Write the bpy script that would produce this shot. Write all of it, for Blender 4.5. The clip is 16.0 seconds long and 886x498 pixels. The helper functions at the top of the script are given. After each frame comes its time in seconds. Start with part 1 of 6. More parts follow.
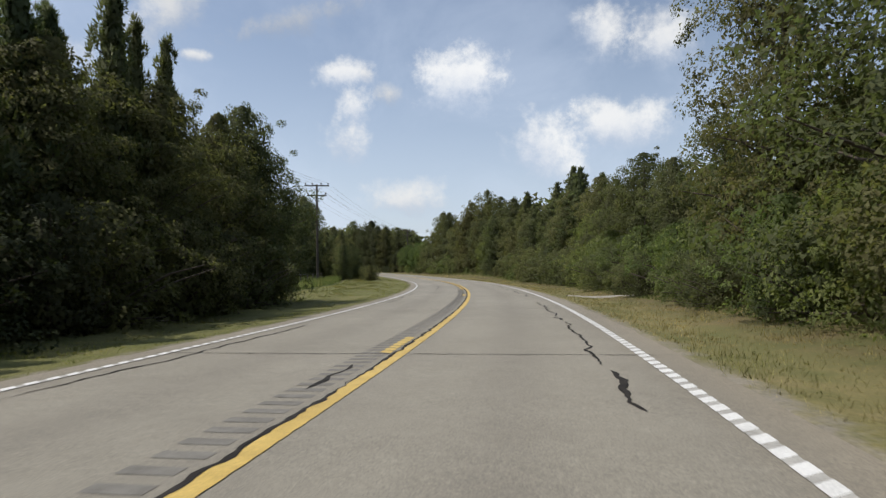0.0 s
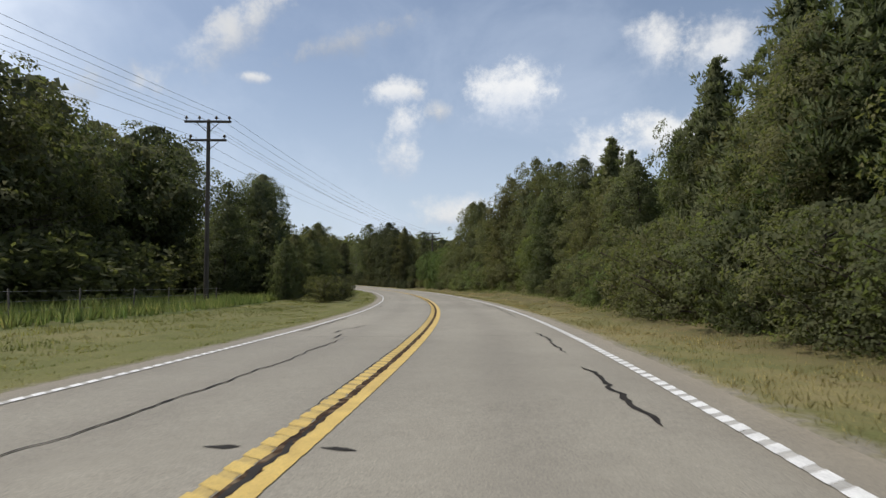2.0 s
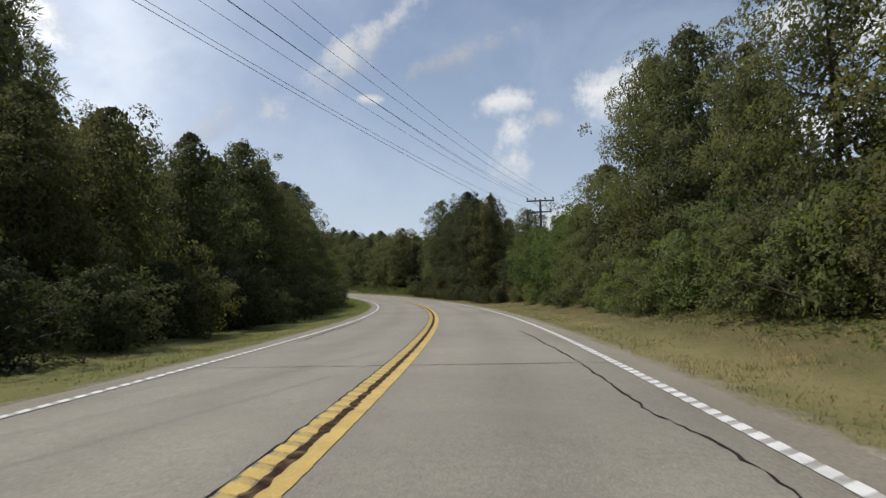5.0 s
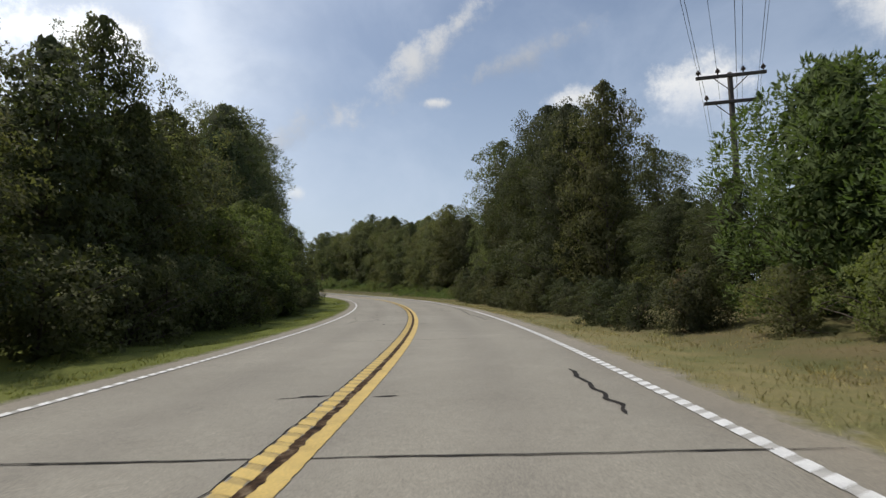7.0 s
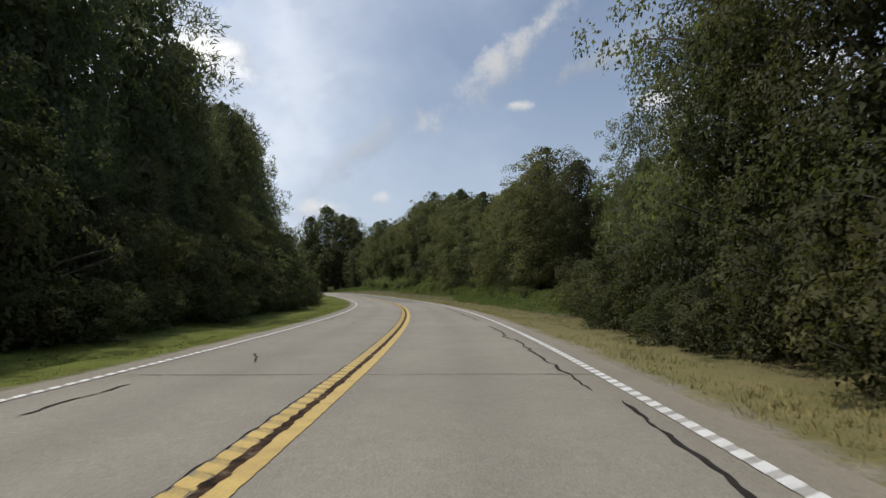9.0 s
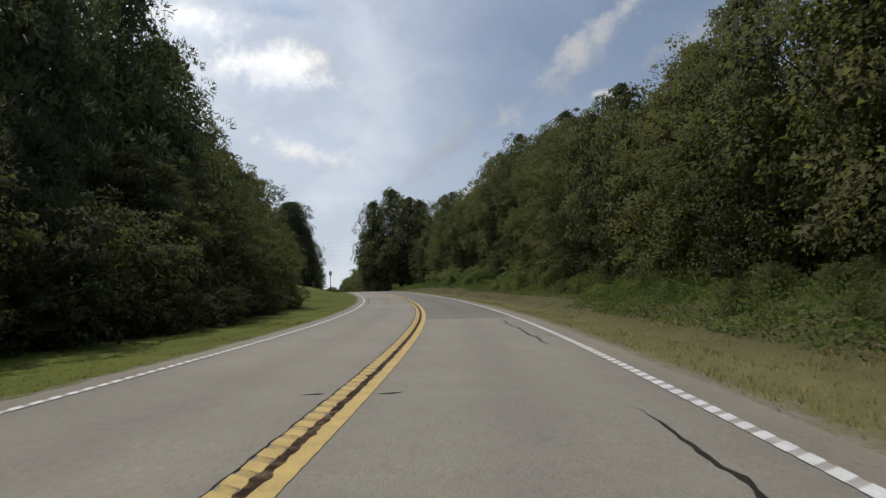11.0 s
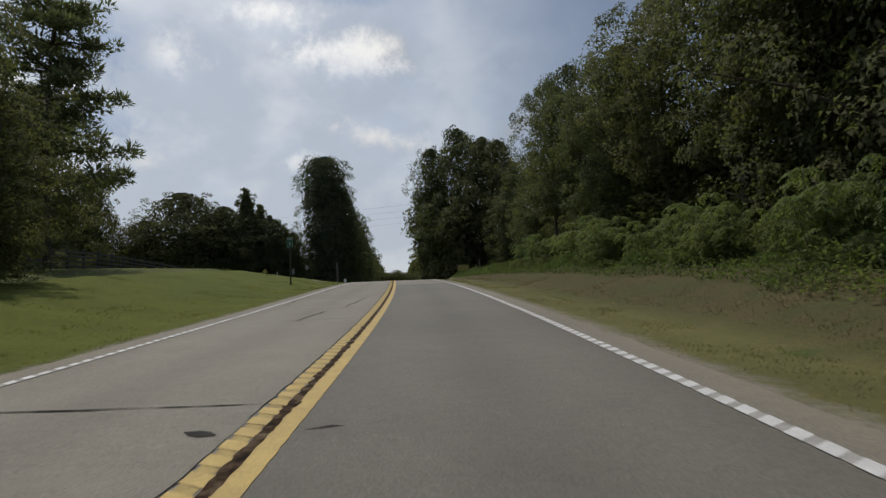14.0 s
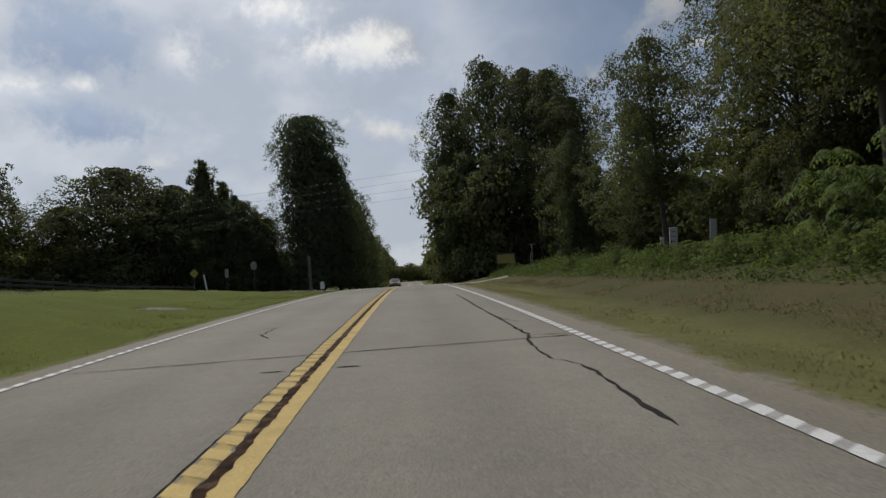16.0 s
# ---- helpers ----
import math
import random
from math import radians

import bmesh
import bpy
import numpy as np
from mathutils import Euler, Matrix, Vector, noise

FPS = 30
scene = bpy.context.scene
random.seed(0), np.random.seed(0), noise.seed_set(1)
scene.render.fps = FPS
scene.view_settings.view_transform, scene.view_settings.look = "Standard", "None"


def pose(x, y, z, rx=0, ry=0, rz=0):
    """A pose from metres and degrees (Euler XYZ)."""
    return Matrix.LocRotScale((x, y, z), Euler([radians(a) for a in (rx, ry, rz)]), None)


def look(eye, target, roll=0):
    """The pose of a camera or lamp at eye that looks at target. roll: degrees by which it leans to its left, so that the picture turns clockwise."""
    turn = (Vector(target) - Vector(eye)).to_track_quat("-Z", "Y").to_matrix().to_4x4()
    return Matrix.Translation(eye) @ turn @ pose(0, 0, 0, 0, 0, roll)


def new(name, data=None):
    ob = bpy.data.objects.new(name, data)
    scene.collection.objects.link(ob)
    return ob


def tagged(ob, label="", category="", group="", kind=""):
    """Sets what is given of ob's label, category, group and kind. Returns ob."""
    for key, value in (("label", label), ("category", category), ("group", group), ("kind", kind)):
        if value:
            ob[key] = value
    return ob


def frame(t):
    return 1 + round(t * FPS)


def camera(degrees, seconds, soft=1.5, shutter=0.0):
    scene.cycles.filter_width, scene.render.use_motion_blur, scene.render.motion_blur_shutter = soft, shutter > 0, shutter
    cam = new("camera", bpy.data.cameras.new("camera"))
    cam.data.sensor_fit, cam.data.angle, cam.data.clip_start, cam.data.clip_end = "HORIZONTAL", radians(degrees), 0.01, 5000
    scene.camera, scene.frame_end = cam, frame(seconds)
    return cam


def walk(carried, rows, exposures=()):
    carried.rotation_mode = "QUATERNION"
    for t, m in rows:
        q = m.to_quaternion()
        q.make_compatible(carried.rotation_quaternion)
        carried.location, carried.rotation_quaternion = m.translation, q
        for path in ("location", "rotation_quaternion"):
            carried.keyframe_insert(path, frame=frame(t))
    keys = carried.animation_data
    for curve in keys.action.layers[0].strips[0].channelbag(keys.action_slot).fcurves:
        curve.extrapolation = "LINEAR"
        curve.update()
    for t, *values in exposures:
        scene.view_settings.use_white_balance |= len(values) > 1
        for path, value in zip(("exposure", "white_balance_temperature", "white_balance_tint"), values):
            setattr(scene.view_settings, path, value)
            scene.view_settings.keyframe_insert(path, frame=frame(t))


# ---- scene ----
cam = camera(74.05, 16.0, soft=1.35, shutter=0.06)
PATH = [
    (0, (1.969, -0.191, 1.154), (1.844, 1.804, 1.216), -0.88),
    (0.5, (2.507, 9.083, 1.056), (2.418, 11.08, 1.128), 0.04),
    (1, (2.756, 18.351, 0.956), (2.561, 20.337, 1.093), -1.07),
    (1.5, (2.83, 27.602, 0.863), (2.562, 29.581, 0.978), -0.28),
    (2, (2.591, 36.833, 0.796), (2.298, 38.808, 0.914), -0.49),
    (2.5, (1.953, 46.028, 0.748), (1.586, 47.991, 0.864), -1.43),
    (3, (0.956, 55.171, 0.708), (0.539, 57.122, 0.836), -1.33),
    (3.5, (-0.278, 64.265, 0.676), (-0.757, 66.202, 0.818), -1.78),
    (4, (-1.96, 73.264, 0.659), (-2.504, 75.184, 0.781), 0.05),
    (4.5, (-3.921, 82.187, 0.66), (-4.534, 84.084, 0.814), -0.87),
    (5.25, (-7.301, 95.458, 0.704), (-7.983, 97.332, 0.864), -1.02),
    (6, (-11.3, 108.553, 0.795), (-12.056, 110.397, 0.96), -1.18),
    (6.5, (-14.349, 117.16, 0.87), (-15.163, 118.979, 1.039), -1.28),
    (7, (-17.735, 125.639, 0.959), (-18.611, 127.428, 1.133), -1.38),
    (7.5, (-21.4, 133.997, 1.069), (-22.347, 135.748, 1.264), -0.60),
    (8, (-25.368, 142.215, 1.2), (-26.363, 143.937, 1.407), -1.07),
    (8.5, (-29.71, 150.233, 1.36), (-30.765, 151.92, 1.561), -1.03),
    (9, (-34.332, 158.077, 1.545), (-35.45, 159.724, 1.735), -0.41),
    (9.5, (-39.319, 165.672, 1.743), (-40.518, 167.263, 1.919), -0.59),
    (10, (-44.458, 173.14, 1.951), (-45.699, 174.695, 2.156), -1.28),
    (10.75, (-52.635, 183.97, 2.265), (-53.953, 185.462, 2.455), -1.38),
    (11.5, (-61.268, 194.401, 2.587), (-62.662, 195.824, 2.762), -1.47),
    (12, (-67.305, 201.099, 2.825), (-68.756, 202.465, 2.99), -1.53),
    (12.5, (-73.581, 207.545, 3.086), (-75.09, 208.85, 3.241), -1.59),
    (13, (-80.052, 213.751, 3.378), (-81.606, 214.998, 3.556), -1.06),
    (13.5, (-86.715, 219.705, 3.697), (-88.239, 220.995, 3.81), -2.24),
    (14, (-93.543, 225.413, 4.026), (-95.075, 226.692, 4.153), -2.16),
    (14.5, (-100.444, 230.979, 4.365), (-102.022, 232.201, 4.493), -1.91),
    (15, (-107.469, 236.331, 4.703), (-109.062, 237.531, 4.852), -2.76),
    (15.5, (-114.607, 241.475, 5.038), (-116.203, 242.677, 5.13), -2.79),
    (16, (-121.785, 246.5, 5.345), (-123.35, 247.741, 5.445), -3.70),
]
walk(cam, [(t, look(eye, target, roll)) for t, eye, target, roll in PATH],
     exposures=[(0, 0.05, 6730, 10), (1, 0.1, 6730, 10), (2.4, 0.0, 6730, 10), (3.6, 0.0, 6730, 10), (4.3, -0.1, 6730, 10), (6, -0.05, 6730, 10), (8, -0.15, 6730, 10), (10, -0.3, 6730, 10), (12.5, -0.66, 6730, 10), (14.5, -0.76, 6730, 10), (16, -0.8, 6730, 10)])

# the road's middle line: bend (milliradians a metre) and grade (percent) every 20 m
BEND = [2.373, 3.164, 3.955, 4.288, 4.206, 3.237, 3.423, 4.44, 4.354, 4.229, 3.317, 3.241, 4.431, 4.075, 2.628, 1.446, 0.158, -0.365, -0.08, 0.003, 0.005, 0.001, -0.0, -0.0, -0.0, 0.0]
GRADE = [-0.724, -1.044, -1.106, -0.53, -0.366, 0.035, 0.626, 0.899, 1.378, 2.068, 2.342, 2.304, 2.797, 3.59, 3.856, 3.812, 2.616, 1.0, -0.6, -1.4, -1.4, -1.0, -0.4, 0.4, 1.0, 1.3]
START_HEADING = -0.09694

import functools

# ---- light ----
SUN_TURN, SUN_HIGH = radians(81), radians(60)   # to the left of +y, above the horizon
sun_way = Vector((-math.sin(SUN_TURN) * math.cos(SUN_HIGH), math.cos(SUN_TURN) * math.cos(SUN_HIGH), math.sin(SUN_HIGH)))
sun = new("sun", bpy.data.lights.new("sun", "SUN"))
sun.data.energy, sun.data.angle, sun.data.color = 3.1, radians(0.6), (1.0, 0.965, 0.91)
sun.rotation_euler = (-sun_way).to_track_quat("-Z", "Y").to_euler()
scene.view_settings.exposure = 0.0

# clouds: turn left of +y, height, half width, half height (degrees), softness, brightness, slant
EARLY_CLOUDS = [
    (2.0, 18.0, 3.9, 2.4, 0.45, 1.0, 0),
    (12.8, 18.3, 2.4, 1.3, 0.55, 0.95, 0),
    (12.1, 15.4, 1.5, 1.7, 0.6, 0.95, 0),
    (13.1, 12.0, 2.1, 1.9, 0.8, 0.9, 0),
    (8.6, 16.6, 1.2, 1.0, 0.9, 0.75, 0),
    (-11.4, 21.6, 2.4, 2.2, 0.6, 0.92, -35),
    (-17.4, 20.0, 2.4, 2.2, 0.7, 0.92, 0),
    (-13.9, 13.0, 4.2, 1.9, 0.5, 0.95, 0),
    (-6.4, 11.6, 3.5, 2.6, 0.5, 0.97, -30),
    (6.8, 6.6, 3.6, 1.5, 0.85, 0.85, 0),
    (26.5, 18.9, 1.3, 0.45, 0.6, 0.85, 0),
    (10.8, 18.3, 0.7, 0.7, 0.8, 0.85, 0),
]
THIN_CLOUDS = [
    (29.2, 22.5, 9.7, 1.1, 0.95, 0.85, 38),
    (42.2, 15.2, 6.4, 1.5, 0.98, 0.7, 35),
    (27.4, 22.9, 6.5, 1.4, 0.98, 0.75, 42),
    (18.2, 22.5, 5.5, 1.2, 0.98, 0.6, 20),
    (54.5, 21.9, 3.5, 2.0, 0.6, 0.85, 0),
    (46.5, 9.0, 3.0, 0.9, 0.8, 0.95, 0),
    (46.4, 9.2, 2.1, 0.8, 0.8, 0.95, 0),
    (40.3, 10.3, 0.8, 0.7, 0.6, 0.95, 0),
]
SUNWARD_CLOUDS = [
    (89.5, 21.5, 2.2, 2.6, 0.9, 0.95, 0),
    (75.3, 20.6, 2.6, 2.2, 0.9, 1.0, 0),
    (82.3, 21.3, 5.4, 2.9, 0.45, 0.56, 0),
    (82.2, 15.0, 5.0, 1.8, 0.5, 0.62, 0),
    (86.6, 16.9, 2.3, 1.0, 0.8, 1.05, 0),
    (82.6, 17.6, 1.5, 0.9, 0.8, 1.0, 0),
    (66.2, 24.9, 4.1, 1.6, 0.7, 1.03, 0),
    (58.6, 21.6, 5.6, 2.1, 0.6, 1.0, 0),
    (57.5, 27.0, 5.0, 0.9, 0.9, 0.62, 0),
    (63.6, 11.9, 2.3, 1.5, 0.8, 1.0, 10),
    (76.8, 11.6, 1.8, 1.1, 0.9, 0.85, 0),
    (55.8, 14.3, 5.0, 1.2, 0.96, 0.8, -12),
]


def sky_nodes():
    world = bpy.data.worlds.new("sky")
    world.use_nodes = True
    scene.world = world
    nt = world.node_tree
    nt.nodes.clear()

    def node(kind):
        return nt.nodes.new(kind)

    def val(op, a, b=None, c=None):
        n = node("ShaderNodeMath")
        n.operation = op
        for i, v in enumerate((a, b, c)):
            if v is None:
                continue
            if isinstance(v, (int, float)):
                n.inputs[i].default_value = v
            else:
                nt.links.new(v, n.inputs[i])
        return n.outputs[0]

    def dot(v, w):
        n = node("ShaderNodeVectorMath")
        n.operation = "DOT_PRODUCT"
        nt.links.new(v, n.inputs[0])
        n.inputs[1].default_value = w
        return n.outputs["Value"]

    def smooth(v, lo, hi, a=0.0, b=1.0):
        n = node("ShaderNodeMapRange")
        n.interpolation_type = "SMOOTHSTEP"
        nt.links.new(v, n.inputs["Value"])
        for key, x in zip(("From Min", "From Max", "To Min", "To Max"), (lo, hi, a, b)):
            n.inputs[key].default_value = x
        return n.outputs[0]

    def mix(f, a, b):
        n = node("ShaderNodeMix")
        n.data_type = "RGBA"
        nt.links.new(f, n.inputs[0])
        for sock, v in ((n.inputs[6], a), (n.inputs[7], b)):
            if isinstance(v, tuple):
                sock.default_value = (*v, 1)
            else:
                nt.links.new(v, sock)
        return n.outputs[2]

    coord = node("ShaderNodeTexCoord").outputs["Generated"]
    air = node("ShaderNodeTexSky")
    air.sky_type = "NISHITA"
    air.sun_disc = False
    air.sun_elevation, air.sun_rotation = SUN_HIGH, -SUN_TURN
    air.altitude, air.air_density, air.dust_density, air.ozone_density = 100, 1.0, 1.2, 1.0

    def fbm(scale, detail, rough, squeeze=(1, 1, 1), warp=0.0):
        m = node("ShaderNodeMapping")
        nt.links.new(coord, m.inputs["Vector"])
        m.inputs["Scale"].default_value = squeeze
        n = node("ShaderNodeTexNoise")
        nt.links.new(m.outputs[0], n.inputs["Vector"])
        n.inputs["Scale"].default_value, n.inputs["Detail"].default_value = scale, detail
        n.inputs["Roughness"].default_value, n.inputs["Distortion"].default_value = rough, warp
        return n.outputs["Fac"]

    fine, broad = fbm(30, 8, 0.66), fbm(11, 6, 0.6)
    lumps = val("SUBTRACT", val("MULTIPLY", val("ADD", fine, broad), 1.0), 1.0)
    up = dot(coord, (0, 0, 1))
    # thin veil, thicker low down and toward the sun
    veil = smooth(fbm(3.2, 6, 0.6, (1, 1, 1.3), 0.4), 0.42, 0.72, 0.0, 0.45)
    low = smooth(up, 0.0, 0.45, 0.62, 0.12)
    glare = smooth(dot(coord, tuple(sun_way)), 0.6, 0.99, 0.0, 0.42)
    haze = val("MINIMUM", val("ADD", val("MULTIPLY", veil, 0.5), val("ADD", low, glare)), 0.93)
    white_air = mix(glare, (6.0, 7.0, 8.7), (16.0, 18.6, 23.0))
    colour = mix(haze, air.outputs[0], white_air)
    # broken cloud toward the sun
    sunward = smooth(dot(coord, tuple(Vector((-math.sin(radians(78)), math.cos(radians(78)), 0.3)).normalized())), 0.74, 0.97)
    colour = mix(val("MULTIPLY", sunward, 0.55), colour, (8.6, 9.5, 10.9))
    billow = val("MULTIPLY", smooth(fbm(5.5, 9, 0.55, (1, 1, 1.5)), 0.42, 0.7, 0.0, 0.24), sunward)
    under = smooth(fbm(6.5, 3, 0.45, (1, 1, 1.8)), 0.36, 0.62)
    colour = mix(billow, colour, mix(under, (9.6, 11.4, 14.8), (18.0, 18.6, 19.0)))
    banks = [(c, 0.6, 1.0) for c in THIN_CLOUDS] + [(c, 0.85, 1.0) for c in EARLY_CLOUDS] + [(c, 0.95 if c[5] < 0.65 else 0.8, 1.45) for c in SUNWARD_CLOUDS]
    for (turn, high, wide, tall, soft, white, slant), most, gain in banks:
        white *= gain
        a, e, k = radians(turn), radians(high), radians(slant)
        ahead = Vector((-math.sin(a) * math.cos(e), math.cos(a) * math.cos(e), math.sin(e)))
        side = Vector((math.cos(a), math.sin(a), 0))
        over = side.cross(ahead)
        side, over = side * math.cos(k) + over * math.sin(k), over * math.cos(k) - side * math.sin(k)
        x = dot(coord, tuple(side / math.sin(radians(wide))))
        y = dot(coord, tuple(over / math.sin(radians(tall))))
        r = val("SQRT", val("ADD", val("MULTIPLY", x, x), val("MULTIPLY", y, y)))
        front = smooth(dot(coord, tuple(ahead)), 0.5, 0.6)
        thin = soft > 0.9
        rough = val("SUBTRACT", r, val("MULTIPLY", lumps, 2.2 if not thin else 2.8))
        mask = val("MULTIPLY", smooth(rough, 1.4, 0.75 - soft, 0.0, most), front)
        shade = smooth(val("ADD", y, val("MULTIPLY", lumps, 1.6)), -1.0, 0.6)
        heavy = white < 0.95 and gain > 1
        tone = mix(shade, (4.6, 5.9, 8.4), (5.8, 7.2, 9.6)) if heavy else mix(shade, (5.4 * white, 6.2 * white, 7.6 * white), ((10.5 if gain > 1 else 9.0) * white, (10.6 if gain > 1 else 9.2) * white, (10.6 if gain > 1 else 9.4) * white))
        colour = mix(mask, colour, tone)
    back = node("ShaderNodeBackground")
    nt.links.new(colour, back.inputs["Color"])
    back.inputs["Strength"].default_value = 0.105
    out = node("ShaderNodeOutputWorld")
    nt.links.new(back.outputs[0], out.inputs["Surface"])


sky_nodes()


# ---- materials ----
def material(name, build):
    m = bpy.data.materials.new(name)
    m.use_nodes = True
    build(m.node_tree, m.node_tree.nodes["Principled BSDF"], m.node_tree.nodes["Material Output"])
    return m


def noise_fac(nt, scale, detail=4, rough=0.55, coord="Object", squeeze=(1, 1, 1)):
    tc = nt.nodes.new("ShaderNodeTexCoord")
    mp = nt.nodes.new("ShaderNodeMapping")
    mp.inputs["Scale"].default_value = squeeze
    nt.links.new(tc.outputs[coord], mp.inputs["Vector"])
    n = nt.nodes.new("ShaderNodeTexNoise")
    n.inputs["Scale"].default_value, n.inputs["Detail"].default_value, n.inputs["Roughness"].default_value = scale, detail, rough
    nt.links.new(mp.outputs[0], n.inputs["Vector"])
    return n.outputs["Fac"]


def ramp(nt, fac, stops):
    r = nt.nodes.new("ShaderNodeValToRGB")
    e = r.color_ramp.elements
    while len(e) < len(stops):
        e.new(0.5)
    for el, (p, c) in zip(e, stops):
        el.position, el.color = p, (*c, 1)
    nt.links.new(fac, r.inputs[0])
    return r.outputs[0]


def blend(nt, a, b, fac=0.5, mode="MIX"):
    n = nt.nodes.new("ShaderNodeMix")
    n.data_type, n.blend_type = "RGBA", mode
    for sock, v in ((n.inputs[0], fac), (n.inputs[6], a), (n.inputs[7], b)):
        if isinstance(v, (float, int)):
            sock.default_value = v
        elif isinstance(v, tuple):
            sock.default_value = (*v, 1)
        else:
            nt.links.new(v, sock)
    return n.outputs[2]


def bump(nt, bsdf, height, strength=0.3, distance=0.02):
    b = nt.nodes.new("ShaderNodeBump")
    b.inputs["Strength"].default_value, b.inputs["Distance"].default_value = strength, distance
    nt.links.new(height, b.inputs["Height"])
    nt.links.new(b.outputs[0], bsdf.inputs["Normal"])


def simple(name, stops, scale, rough=0.85, bumpy=0.3, dist=0.02, fine=None, metal=0.0, squeeze=(1, 1, 1), shine=0.5):
    def build(nt, bsdf, out):
        f = noise_fac(nt, scale, 6, 0.6, squeeze=squeeze)
        c = ramp(nt, f, stops)
        g = noise_fac(nt, fine or scale * 14, 3, 0.7)
        c = blend(nt, c, ramp(nt, g, [(0.3, (0.72, 0.72, 0.72)), (0.7, (1.2, 1.2, 1.2))]), 0.8, "MULTIPLY")
        nt.links.new(c, bsdf.inputs["Base Color"])
        bsdf.inputs["Roughness"].default_value, bsdf.inputs["Metallic"].default_value = rough, metal
        bsdf.inputs["Specular IOR Level"].default_value = shine
        bump(nt, bsdf, g, bumpy, dist)
    return material(name, build)


def leafy(name, dark, mid, light, gloss=0.5, through_light=0.35):
    """Leaves: colour varies from tree to tree and from leaf to leaf, and some light comes through."""
    def build(nt, bsdf, out):
        geo = nt.nodes.new("ShaderNodeNewGeometry")
        info = nt.nodes.new("ShaderNodeObjectInfo")
        c = ramp(nt, geo.outputs["Random Per Island"], [(0.0, dark), (0.55, mid), (1.0, light)])
        tint = ramp(nt, info.outputs["Random"], [(0.0, (0.78, 0.88, 0.84)), (0.5, (0.95, 0.96, 0.96)), (1.0, (1.07, 1.02, 0.92))])
        c = blend(nt, c, tint, 1.0, "MULTIPLY")
        n = noise_fac(nt, 0.45, 3, 0.5)
        c = blend(nt, c, ramp(nt, n, [(0.3, (0.7, 0.75, 0.7)), (0.7, (1.25, 1.2, 1.1))]), 1.0, "MULTIPLY")
        nt.links.new(c, bsdf.inputs["Base Color"])
        bsdf.inputs["Roughness"].default_value = gloss + 0.1
        bsdf.inputs["Specular IOR Level"].default_value = 0.07
        t = nt.nodes.new("ShaderNodeBsdfTranslucent")
        nt.links.new(blend(nt, c, (1.1, 1.22, 0.68), 1.0, "MULTIPLY"), t.inputs["Color"])
        m = nt.nodes.new("ShaderNodeMixShader")
        m.inputs[0].default_value = through_light
        nt.links.new(bsdf.outputs[0], m.inputs[1])
        nt.links.new(t.outputs[0], m.inputs[2])
        nt.links.new(m.outputs[0], out.inputs["Surface"])
    return material(name, build)


M_LEAF = leafy("leaves", (0.108, 0.108, 0.06), (0.14, 0.142, 0.078), (0.175, 0.176, 0.098), 0.6, 0.5)
M_LEAF_BRIGHT = leafy("young_leaves", (0.11, 0.134, 0.052), (0.15, 0.178, 0.07), (0.19, 0.222, 0.09), 0.55, 0.5)
M_LEAF_BROWN = leafy("withered_leaves", (0.13, 0.085, 0.05), (0.19, 0.125, 0.075), (0.26, 0.18, 0.11), 0.7, 0.35)
M_LEAF_WEED = leafy("weed_leaves", (0.115, 0.136, 0.058), (0.158, 0.183, 0.08), (0.215, 0.238, 0.11), 0.55, 0.5)
M_LEAF_SUMAC = leafy("sumac_leaves", (0.138, 0.162, 0.07), (0.185, 0.214, 0.095), (0.24, 0.268, 0.13), 0.5, 0.5)
# the plain leaf colours at about 0.6: shade put into the colour
M_LEAF_SHADED = leafy("shade_darkened_leaves", (0.06, 0.062, 0.036), (0.081, 0.083, 0.047), (0.105, 0.107, 0.06), 0.6, 0.4)
M_LEAF_OLIVE = leafy("olive_leaves", (0.105, 0.1, 0.052), (0.135, 0.13, 0.066), (0.168, 0.16, 0.084), 0.6, 0.46)
M_CEDAR_GREEN = leafy("green_cedar_sprays", (0.08, 0.108, 0.044), (0.11, 0.145, 0.058), (0.14, 0.18, 0.075), 0.6, 0.42)
M_CEDAR = leafy("cedar_sprays", (0.1, 0.112, 0.062), (0.14, 0.152, 0.082), (0.18, 0.192, 0.105), 0.6, 0.42)
M_PINE = leafy("pine_needles", (0.115, 0.122, 0.08), (0.15, 0.16, 0.102), (0.185, 0.196, 0.126), 0.6, 0.45)
M_BARK = simple("bark", [(0.3, (0.05, 0.038, 0.028)), (0.7, (0.14, 0.11, 0.085))], 5, 0.9, 0.7, 0.03, 30, squeeze=(1, 1, 0.25))
M_DEADWOOD = simple("dead_wood", [(0.3, (0.14, 0.12, 0.1)), (0.7, (0.27, 0.24, 0.2))], 6, 0.9, 0.4, 0.02, 30, squeeze=(1, 1, 0.3))


